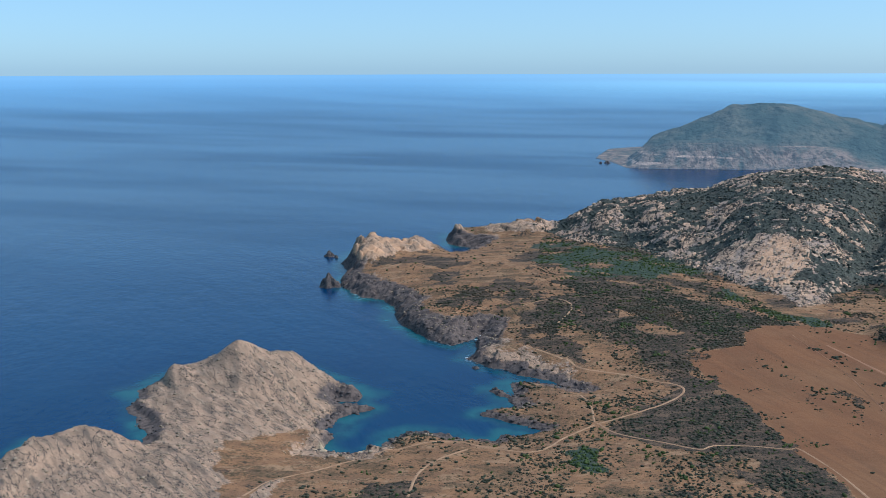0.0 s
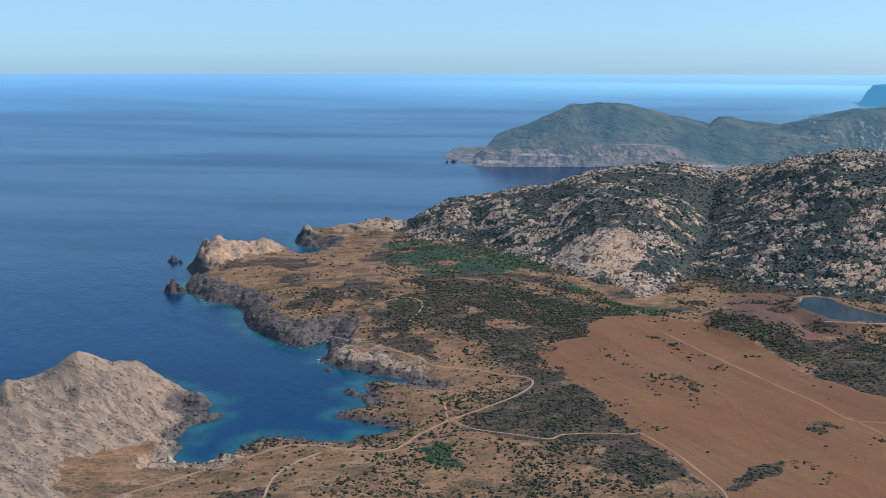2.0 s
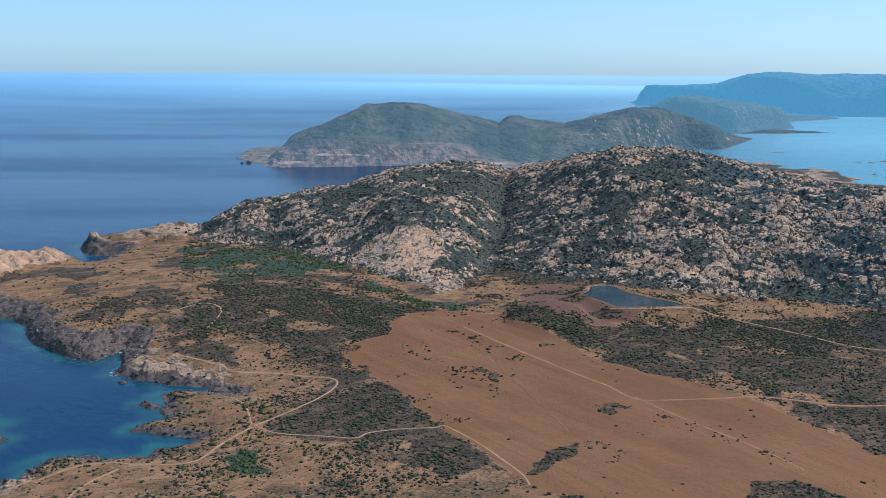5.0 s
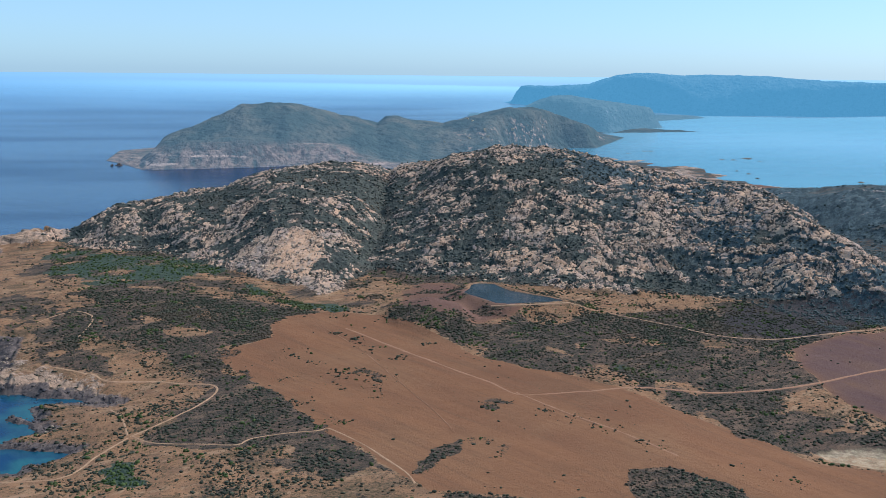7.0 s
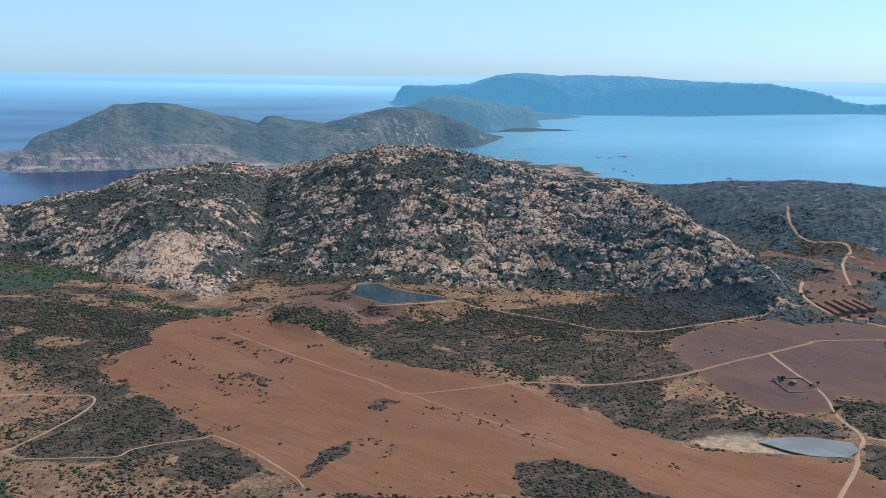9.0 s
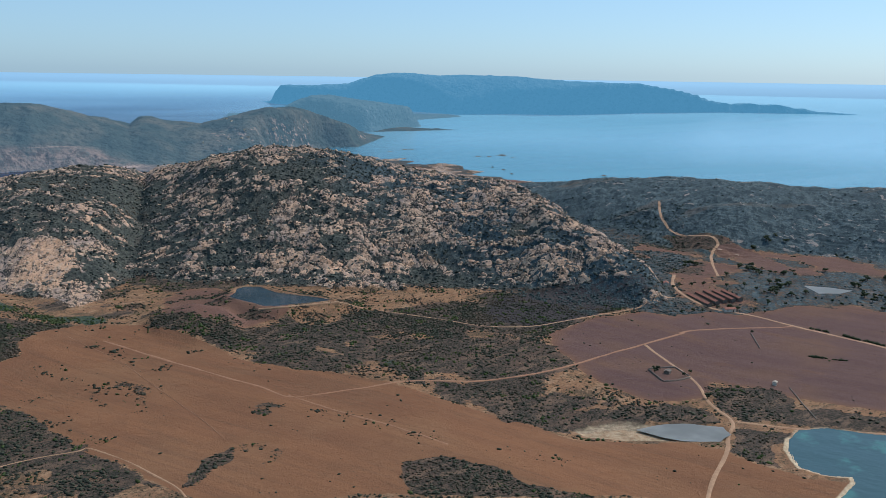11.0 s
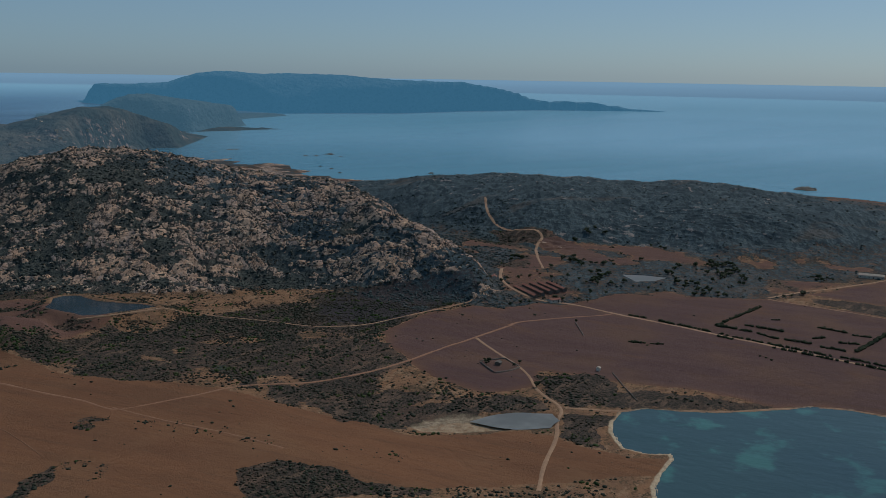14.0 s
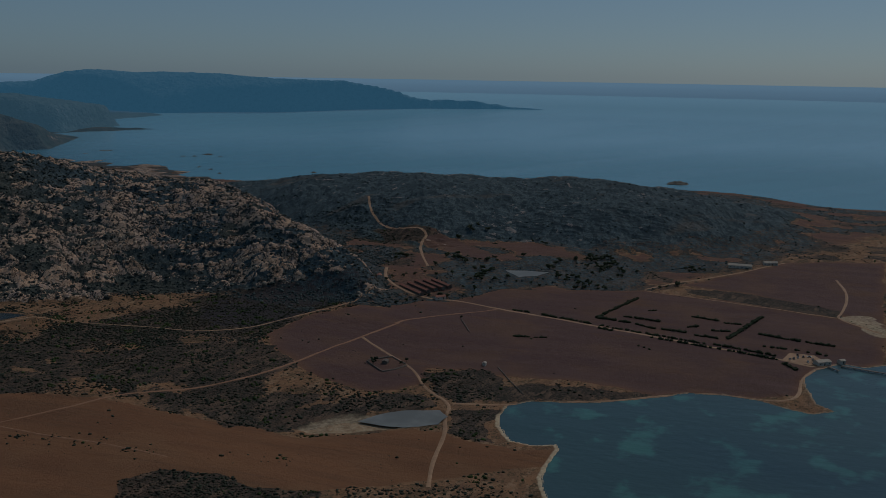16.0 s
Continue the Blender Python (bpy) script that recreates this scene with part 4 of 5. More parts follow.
def build_sea():
    az = bearings(560, 40)
    r = np.concatenate([np.linspace(20, 380, 6)[:-1], np.geomspace(380, 1300, 190)[:-1], np.geomspace(1300, 2300, 50), np.geomspace(2330, 46000, 70)])
    A, R = np.meshgrid(az, r)
    x, y = R * np.sin(A), R * np.cos(A)
    d = np.full(x.size, -900.0)
    near = (R.ravel() < 2250)
    d[near] = shore_distance(x.ravel()[near], y.ravel()[near])
    xr, yr = x.ravel(), y.ravel()
    east = smooth(400, 440, xr) * smooth(400, 330, yr)
    shallow = smooth(-17, -2, d + 9 * fbm(xr, yr, 30, 3, 5)) * (1 - east)
    bay = np.maximum(east * smooth(-330, -20, d), 0)
    foam = smooth(-4.5, -0.5, d) * ((xr < -105) | ((yr > 700) & (xr < 0))) * smooth(0.05, 0.4, fbm(xr, yr, 34, 3, 77))
    # bright sky reflection towards the sun, painted into the colour of the eastern and far sea
    sky_glare = smooth(0.35, 0.75, A.ravel()) * smooth(1250, 1700, R.ravel())
    sky_glare = np.maximum(sky_glare, smooth(-0.15, 0.5, A.ravel()) * smooth(4000, 14000, R.ravel()))
    # sandy shallows off the eastern shore, paled further for the bright sky reflection
    pale_east = smooth(1150, 1350, xr + 0.35 * yr - 300) * smooth(-1, 60, xr - 900) * (1 - east)
    bay = np.maximum(bay, pale_east * 0.8 * smooth(-120, -10, d))
    X, Y, Z = drawn_in(x, y, np.zeros_like(x))
    # strength of the painted haze glow: grows with distance and towards the sun
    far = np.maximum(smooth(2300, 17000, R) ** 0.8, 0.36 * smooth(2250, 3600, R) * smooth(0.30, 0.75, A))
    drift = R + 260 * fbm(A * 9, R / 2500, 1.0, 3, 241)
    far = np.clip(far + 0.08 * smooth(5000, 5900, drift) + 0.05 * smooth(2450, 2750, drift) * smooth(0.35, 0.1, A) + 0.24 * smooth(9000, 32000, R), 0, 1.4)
    cut = int(np.searchsorted(r, 2320))
    made = []
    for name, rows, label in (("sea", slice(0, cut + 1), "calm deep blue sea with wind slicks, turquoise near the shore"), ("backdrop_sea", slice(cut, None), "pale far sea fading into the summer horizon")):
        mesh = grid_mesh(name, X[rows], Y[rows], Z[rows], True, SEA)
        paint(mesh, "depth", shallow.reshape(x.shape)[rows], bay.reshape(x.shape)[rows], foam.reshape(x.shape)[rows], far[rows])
        layer = mesh.attributes.new("sky_glare", "FLOAT", "POINT")
        layer.data.foreach_set("value", sky_glare.reshape(x.shape)[rows].ravel().astype(np.float32))
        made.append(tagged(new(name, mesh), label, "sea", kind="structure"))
    return made


HEADLAND_SHORE = [(290, 2320), (309, 2186), (419, 2164), (541, 2155), (665, 2158), (739, 2124), (900, 1950), (1150, 1900), (1269, 2240), (1551, 2400), (1631, 2370), (1873, 2607), (2002, 2737), (2051, 2946), (2180, 2960), (2252, 2935), (2379, 2938), (2490, 2917), (2454, 3031), (2407, 3195), (2500, 3330), (1900, 3400), (1300, 3200), (700, 3000), (330, 2720), (262, 2430)]
HEADLAND_CREST = [(6.9, 2330, 0, 60), (7.9, 2330, 5, 90), (9.3, 2400, 50, 180), (10.9, 2440, 73, 240), (12.4, 2500, 98, 320), (13.8, 2540, 128, 370), (15, 2560, 131, 400), (16.6, 2570, 132, 410), (18.1, 2590, 118, 420), (19.9, 2620, 92, 430), (21.6, 2650, 79, 430), (22.2, 2680, 96, 440), (22.9, 2690, 97, 440), (24, 2700, 84, 430), (25.5, 2700, 73, 420), (26.8, 2710, 88, 420), (28.0, 2720, 103, 420), (29.3, 2750, 118, 420), (30.6, 2780, 117, 410), (31.6, 2810, 108, 390), (33.2, 2900, 80, 380), (34.8, 3000, 48, 340), (36.3, 3150, 18, 240), (39.6, 3900, 6, 120)]
HEADLAND_BENCH = ([(8.2, 2280, 20, 100), (10.5, 2290, 55, 130), (14.0, 2290, 62, 140), (17.5, 2280, 45, 140), (19.5, 2260, 30, 140)])
HAZE_SHORE = [(1650, 3300), (2100, 2960), (2520, 3190), (2709, 3577), (3275, 3809), (3400, 4000), (3200, 4700), (2500, 4700), (1750, 4100)]
HAZE_CREST = [(28.5, 3800, 40, 300), (30.8, 3800, 100, 420), (31.9, 3800, 130, 480), (33.2, 3850, 126, 480), (34.8, 3900, 110, 480), (37.4, 4000, 84, 430), (39.7, 4200, 40, 340), (41.0, 4700, 10, 250)]
ISLAND_SHORE = [(3366, 5995), (3320, 5700), (3420, 5147), (3461, 4564), (3420, 4020), (3771, 3932), (3998, 3754), (4220, 3737), (4774, 3761), (5316, 3631), (5661, 3297), (5840, 3035), (5960, 3080), (5900, 3500), (5600, 4300), (5200, 5000), (4700, 5700), (4000, 6400), (3480, 6300)]
ISLAND_CREST = ([(28.4, 6850, 0, 60), (28.9, 6850, 4, 60), (29.5, 6830, 60, 160), (30.1, 6800, 122, 300), (33.95, 6600, 140, 800), (35.6, 6300, 204, 1000), (36.9, 6200, 216, 1000), (38.8, 6100, 207, 1000), (43.1, 6000, 207, 1000), (46.8, 5950, 180, 900), (50.7, 6000, 172, 800), (53.4, 6100, 147, 700), (55.0, 6200, 106, 600), (58.2, 6400, 72, 450), (60.0, 6450, 60, 320), (60.7, 6500, 32, 200), (62.4, 6560, 14, 120)])


def build_distance(name, shore, crests, az_range, r_range, shape, seed, rough, material, label):
    az = np.radians(np.linspace(*az_range, shape[0]))
    r = np.geomspace(*r_range, shape[1])
    A, R = np.meshgrid(az, r)
    x, y = R * np.sin(A), R * np.cos(A)
    d = signed(x.ravel(), y.ravel(), shore).reshape(x.shape)
    top = 7 * (1 - np.exp(-np.maximum(d, 0) / 60))
    for crest in crests:
        top = np.maximum(top, crest_height(x, y, crest, 1.4))
    top = top * smooth(-5, 55, d) + rough * (fbm(x, y, 210, 5, seed, True) * 0.7 + fbm(x, y, 60, 4, seed + 3)) * smooth(5, 90, d) * smooth(4, 40, top)
    z = np.where(d > 0, np.maximum(top, 0.6), -6.0 + np.maximum(d * 0.05, -20))
    cliff = smooth(110, 45, d) * smooth(60, 35, z) * (d > 0) * smooth(1000, 800, x)
    village = smooth(25, 27, np.degrees(A)) * smooth(37, 34, np.degrees(A)) * smooth(105, 70, z) * smooth(4, 12, z) * smooth(-0.15, 0.25, fbm(x, y, 110, 3, seed + 7))
    X, Y, Z = drawn_in(x, y, z)
    mesh = grid_mesh(name, X, Y, Z, False, material)
    layer = mesh.attributes.new("cliff", "FLOAT", "POINT")
    layer.data.foreach_set("value", cliff.ravel().astype(np.float32))
    layer = mesh.attributes.new("village", "FLOAT", "POINT")
    layer.data.foreach_set("value", village.ravel().astype(np.float32))
    return tagged(new(name, mesh), label, "hills", kind="structure")


ground = build_ground()
sea = build_sea()
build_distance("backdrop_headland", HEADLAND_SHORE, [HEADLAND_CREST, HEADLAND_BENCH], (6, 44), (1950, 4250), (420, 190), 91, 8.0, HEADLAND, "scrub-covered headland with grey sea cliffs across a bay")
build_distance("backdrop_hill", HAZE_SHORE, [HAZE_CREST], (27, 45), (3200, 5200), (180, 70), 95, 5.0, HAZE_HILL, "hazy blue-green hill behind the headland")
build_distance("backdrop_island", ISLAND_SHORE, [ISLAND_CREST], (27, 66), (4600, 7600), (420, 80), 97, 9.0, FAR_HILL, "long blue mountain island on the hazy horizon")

# ---------------------------------------------------------------- helpers for things


def height_at(x, y):
    """Height of the ground at one place."""
    return float(survey(np.array([float(x)]), np.array([float(y)]))[1][0])


def heights(pts):
    a = np.array([(float(p[0]), float(p[1])) for p in pts])
    return survey(a[:, 0], a[:, 1])[1]


def part(name, bm, material, parent=None, label=""):
    mesh = bpy.data.meshes.new(name)
    bm.to_mesh(mesh)
    bm.free()
    mesh.materials.append(material)
    ob = new(name, mesh)
    ob.parent = parent
    return tagged(ob, label)


def resample(pts, step):
    """Points along a line at even steps, with its corners eased."""
    p = np.array(pts, float)
    for _ in range(2):
        q = np.empty((2 * len(p) - 2, 2))
        q[0::2], q[1::2] = 0.75 * p[:-1] + 0.25 * p[1:], 0.25 * p[:-1] + 0.75 * p[1:]
        p = np.vstack([p[:1], q, p[-1:]])
    s = np.concatenate([[0], np.cumsum(np.hypot(*np.diff(p, axis=0).T))])
    u = np.arange(0, s[-1], step)
    return np.stack([np.interp(u, s, p[:, 0]), np.interp(u, s, p[:, 1])], 1)


def build_track(name, pts, width, material, label, lift=0.3):
    """A strip laid on the ground, uneven at its edges."""
    c = resample(pts, 3.0)
    t = np.gradient(c, axis=0)
    t /= np.hypot(t[:, 0], t[:, 1])[:, None] + 1e-9
    side = np.stack([-t[:, 1], t[:, 0]], 1)
    wob = 1 + 0.35 * fbm(c[:, 0], c[:, 1], 18, 3, 7)
    lanes = []
    for k in (-1, -0.5, 0, 0.5, 1):
        q = c + side * (k * 0.5 * width * wob)[:, None]
        z = heights(q)
        lanes.append(np.column_stack([q, z + lift - 0.25 * abs(k)]))
    g = np.array(lanes)
    g[:, :, 2] = np.maximum(g[:, :, 2], g[2, :, 2] - 0.6)
    mesh = grid_mesh(name, g[:, :, 0], g[:, :, 1], g[:, :, 2], False, material)
    return tagged(new(name, mesh), label, "track", kind="structure")


for pts, width, label in (
        (TRACK_COVE, 1.5, "pale dirt track above the cove"), (TRACK_SPUR, 1.8, "narrow dirt path through low scrub"), (TRACK_CORNER, 1.5, "pale dirt track bending through heath"),
        (TRACK_EDGE, 1.2, "dirt path along the edge of a pasture"), (TRACK_POINT, 1.3, "dirt path to a rocky point"), (TRACK_CAPE, 1.4, "faint dirt path on the cape"),
        (TRACK_FORK, 2.6, "pale dirt road from the pastures to the bay"), (TRACK_BAY, 2.4, "sandy dirt road along the bay"), (ROAD_HEDGE, 3.4, "pale straight road lined with hedges"),
        (ROAD_HILL, 3.2, "winding pale road up a scrub hill"), (TRACK_DAM, 1.6, "dirt track below the granite hill"), (TRACK_FARM, 2.6, "pale dirt track to a farm"),
        (TRACK_EASTERN, 2.6, "pale curved track in dry fields"), (TRACK_DIVIDE, 1.8, "dirt track between two fields")):
    build_track("dirt_track", pts, width, TRACK, label)
build_track("dirt_track", TRACK_FIELD_LOW, 1.6, FIELD_TRACK, "faint worn track down a dry pasture")
build_track("dirt_track", TRACK_FIELD_OLD, 0.7, FIELD_TRACK, "faint worn track down a dry pasture")
build_track("dirt_track", TRACK_FIELD, 2.0, FIELD_TRACK, "faint brown track across dry pasture")


def build_pond(name, outline, level, material, label):
    bm = bmesh.new()
    p = np.array(outline, float)
    mid = p.mean(0)
    ring = []
    n = len(p)
    for i in range(n):
        for q in np.linspace(0, 1, 5)[:-1]:
            v = p[i] * (1 - q) + p[(i + 1) % n] * q
            v = v + (v - mid) / np.hypot(*(v - mid)) * (1.5 + 1.5 * noise.noise((v[0] / 9, v[1] / 9, 0)))
            ring.append(bm.verts.new((v[0], v[1], level)))
    bm.faces.new(ring)
    bmesh.ops.recalc_face_normals(bm, faces=bm.faces)
    ob = part(name, bm, material)
    return tagged(ob, label, "pond", kind="structure")


build_pond("pond_water", POND_DAM, 22.0, POND_WATER, "dark still reservoir below a granite hill")
build_pond("pond_water", POND_FARM, 11.0, PALE_WATER, "pale farm pond among scrub")
build_pond("lagoon_water", [(462, 362), (475, 360), (493, 351), (507, 333), (500, 323), (486, 320), (470, 334), (464, 347)], 1.62, PALE_WATER, "pale half-dry lagoon with a sandy bed")


# ---------------------------------------------------------------- scrub and boulders
def ico(level):
    bm = bmesh.new()
    bmesh.ops.create_icosphere(bm, subdivisions=level, radius=1.0)
    v = np.array([tuple(w.co) for w in bm.verts])
    f = np.array([[w.index for w in q.verts] for q in bm.faces if q.calc_center_median().z > -0.7])
    bm.free()
    return v, f


def scatter_mesh(name, places, sizes, squash, level, material, label, category, rough=0.35, seed=1):
    """Many small clumps in one mesh."""
    rng = np.random.default_rng(seed)
    v, f = ico(level)
    n, m = len(places), len(v)
    jit = 1 + rough * rng.uniform(-1, 1, (n, m, 1))
    scale = sizes[:, None, None] * np.stack([rng.uniform(0.75, 1.3, n), rng.uniform(0.75, 1.3, n), squash * rng.uniform(0.7, 1.3, n)], 1)[:, None, :]
    pts = v[None] * jit * scale
    turn = rng.uniform(0, 6.283, n)
    c, s = np.cos(turn)[:, None], np.sin(turn)[:, None]
    pts = np.stack([pts[..., 0] * c - pts[..., 1] * s, pts[..., 0] * s + pts[..., 1] * c, pts[..., 2]], -1)
    pts += places[:, None, :]
    faces = (f[None] + (np.arange(n) * m)[:, None, None]).reshape(-1, 3)
    mesh = bpy.data.meshes.new(name)
    mesh.vertices.add(n * m)
    mesh.vertices.foreach_set("co", pts.astype(np.float32).ravel())
    mesh.loops.add(faces.size)
    mesh.loops.foreach_set("vertex_index", faces.ravel().astype(np.int32))
    mesh.polygons.add(len(faces))
    mesh.polygons.foreach_set("loop_start", np.arange(0, faces.size, 3, dtype=np.int32))
    mesh.update(calc_edges=True)
    mesh.materials.append(material)
    return tagged(new(name, mesh), label, category, kind="stuff")


def scatter_scrub():
    rng = np.random.default_rng(5)
    n = 390000
    a = np.radians(rng.uniform(-29, 83, n))
    r = np.exp(rng.uniform(math.log(400), math.log(1950), n))
    extra = n // 3
    a[:extra], r[:extra] = np.radians(rng.uniform(3, 54, extra)), rng.uniform(730, 1340, extra)
    low = slice(extra, 2 * extra)
    a[low], r[low] = np.radians(rng.uniform(-14, 60, extra)), np.sqrt(rng.uniform(410 ** 2, 900 ** 2, extra))
    x, y = r * np.sin(a), r * np.cos(a)
    d, z, field, scrub, rock, sand, green, plum, wet_shade, hills, hills_e, coast, east, black, lit_tone = survey(x, y)
    pick = rng.uniform(0, 1, n)
    clump = smooth(-0.3, 0.4, fbm(x, y, 26, 3, 83))
    dense = np.maximum(scrub, green)
    # shrubs on open heath, in scrub, and a few in the pastures
    p = np.where(field > 0.5, 0.0015 + 0.03 * smooth(0.25, 0.5, fbm(x, y, 40, 3, 171)) + 1.3 * np.maximum(scrub - 0.2, 0), 0.05 + 0.75 * clump ** 1.5 + 0.30 * dense)
    p = p * (1 - rock * np.where(hills > 0.5, 0.80, 0.95)) * (1 - np.clip(sand, 0, 1)) * (d > 5) * (1 - hills * 0.15)
    p = np.where((x < -95) & (y < 720), p * 0.05, p)
    p = np.where(hills > 0.5, np.maximum(p, 0.66 * (1 - 0.66 * rock)), p)
    p = p * (1 - 0.93 * in_area(x, y, SLAB_WEST, 6, 6))
    for tx, ty, spread in TUFTS:
        p = np.maximum(p, 0.9 * np.exp(-((x - tx) ** 2 + (y - ty) ** 2) / spread ** 2) * (fbm(x, y, 6, 2, 173) > 0.05))
    ok = (signed(x, y, BURNT_FIELD) < 0) & (pick < p * np.where((hills + hills_e < 0.4) & (r < 900), 0.72, 0.6))
    for outline, level in WATERS:
        ok &= signed(x, y, outline) < -3
    for pts in (TRACK_COVE, TRACK_CORNER, TRACK_EDGE, TRACK_FIELD, TRACK_FORK, TRACK_BAY, ROAD_HEDGE, ROAD_HILL, TRACK_DAM):
        td, _ = line_distance(x, y, pts)
        ok &= td > 2.4
    size = (0.34 + 1.0 * rng.uniform(0, 1, n) ** 3) * (0.74 + 0.00045 * r)
    groups = {"eastern_scrub": ((east > 0.4) & (hills < 0.4), 0.65, HAZED_LEAF, "low maquis over a wide eastern hill, tinted grey-blue for haze"),
              "maquis_scrub": ((hills > 0.4), 0.75, MAQUIS, "dark evergreen maquis between granite outcrops"),
              "green_scrub": (((green > 0.3) | (fbm(x, y, 11, 2, 177) > 0.42)) & (hills < 0.4) & (east <= 0.4), 0.8, LENTISK, "fresh green lentisk scrub in damp ground"),
              "heath_scrub": ((green <= 0.3) & (fbm(x, y, 11, 2, 177) <= 0.42) & (hills < 0.4) & (east <= 0.4), 0.5, HEATH_LEAF, "low dark shrubs dotted over dry heath")}
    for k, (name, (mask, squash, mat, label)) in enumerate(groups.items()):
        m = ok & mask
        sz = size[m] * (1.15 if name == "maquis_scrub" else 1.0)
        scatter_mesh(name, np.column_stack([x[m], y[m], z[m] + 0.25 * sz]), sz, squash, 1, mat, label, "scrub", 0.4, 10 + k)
    # loose granite blocks on the hills
    stone = (pick > 0.92) & (rock > 0.3) & (hills > 0.5) & (d > 8)
    sz = 0.6 + 1.7 * rng.uniform(0, 1, n)[stone] ** 3
    scatter_mesh("granite_blocks", np.column_stack([x[stone], y[stone], z[stone] + 0.2 * sz]), sz, 0.75, 1, GRANITE, "loose pink granite boulders strewn over the hills", "boulders", 0.28, 21)
    stone = (pick > 0.76) & (coast > 0.5) & (d > 6)
    sz = 0.3 + 1.0 * rng.uniform(0, 1, n)[stone] ** 3
    scatter_mesh("coast_blocks", np.column_stack([x[stone], y[stone], z[stone] + 0.05 * sz]), sz, 0.55, 1, SCHIST, "grey-brown broken schist strewn over the coastal rock", "rocks", 0.35, 22)
    stone = (pick > 0.80) & (hills <= 0.5) & (d > -1.5) & (d < 7) & (wet_shade > 0.3)
    sz = 0.4 + 1.2 * rng.uniform(0, 1, n)[stone] ** 2
    scatter_mesh("shore_blocks", np.column_stack([x[stone], y[stone], z[stone] + 0.1 * sz]), sz, 0.6, 1, DARK_ROCK, "dark broken rocks along the shore", "rocks", 0.35, 23)


scatter_scrub()


def sea_rock(x, y, width, height, seed, label, material=DARK_ROCK):
    """A jagged rock that stands in the sea."""
    bm = bmesh.new()
    bmesh.ops.create_icosphere(bm, subdivisions=4, radius=1.0)
    for v in bm.verts:
        c = v.co.copy()
        n1 = noise.noise(c * 1.7 + Vector((seed, 0, 0)))
        n2 = noise.noise(c * 4.5 + Vector((0, seed, 0)))
        taper = 1 - 0.55 * max(c.z, 0)
        s = 1 + 0.35 * n1 + 0.16 * n2
        v.co = Vector((c.x * width * 0.5 * s * taper, c.y * width * 0.42 * s * taper, max(c.z, -0.25) * height * (1 + 0.3 * n1 + 0.2 * n2)))
    ob = part("sea_rock", bm, material)
    ob.matrix_world = Matrix.Translation((x, y, 0))
    return tagged(ob, label, "rock", group="rocks in the sea")


sea_rock(-165, 964, 24, 12, 1.3, "steep dark rock standing in the sea off the cape")
sea_rock(-192, 1124, 12, 6.5, 4.1, "small dark rock standing in the sea")
sea_rock(-182, 1116, 5, 3.4, 8.7, "low dark rock awash beside a larger one")
sea_rock(278, 2300, 16, 6, 2.2, "low dark rocks off the headland's tip")
sea_rock(262, 2296, 9, 4, 6.0, "low dark rocks off the headland's tip")
sea_rock(-10, 692, 7, 1.6, 3.0, "flat rock awash at the mouth of the cove")

for x, y, width, height, seed in ((1690, 2195, 100, 4.5, 5.2), (1735, 2150, 46, 3.4, 1.7), (1600, 2168, 60, 3.0, 7.7), (1722, 1935, 26, 3, 9.1), (1742, 1914, 24, 3, 3.3), (1800, 1925, 48, 4, 2.9), (1781, 1861, 16, 2.5, 4.4), (1743, 2040, 9, 2, 8.1), (1560, 1700, 9, 2, 6.6), (1540, 1640, 12, 2, 2.4), (1490, 1560, 9, 2, 1.1), (1640, 1420, 14, 2.5, 3.8)):
    sea_rock(x, y, width, height, seed, "low rocky islet in a pale bay", ISLET_ROCK)
sea_rock(1985, 700, 60, 5, 6.3, "low rocky islet off the eastern shore", ISLET_ROCK)


# ---------------------------------------------------------------- hedges and trees
def clump_bm(bm, x, y, z, sx, sy, sz, seed, level=2, rough=0.3):
    """Adds one uneven clump of leaves to a bmesh."""
    made = bmesh.ops.create_icosphere(bm, subdivisions=level, radius=1.0)["verts"]
    for v in made:
        c = v.co.copy()
        s = 1 + rough * noise.noise(c * 2.3 + Vector((seed, seed * 0.7, 0))) + 0.5 * rough * noise.noise(c * 6 + Vector((0, seed, seed)))
        v.co = Vector((x + c.x * sx * s, y + c.y * sy * s, z + c.z * sz * s))


def shrub_mesh(seed):
    bm = bmesh.new()
    rng = random.Random(seed)
    for k in range(5):
        clump_bm(bm, rng.uniform(-0.7, 0.7), rng.uniform(-0.7, 0.7), rng.uniform(0.7, 1.3), rng.uniform(0.7, 1.1), rng.uniform(0.7, 1.1), rng.uniform(0.7, 1.0), seed * 3.7 + k, 1, 0.4)
    mesh = bpy.data.meshes.new("shrub")
    bm.to_mesh(mesh)
    bm.free()
    mesh.materials.append(HEDGE_LEAF)
    return mesh


SHRUBS = [shrub_mesh(k) for k in range(7)]


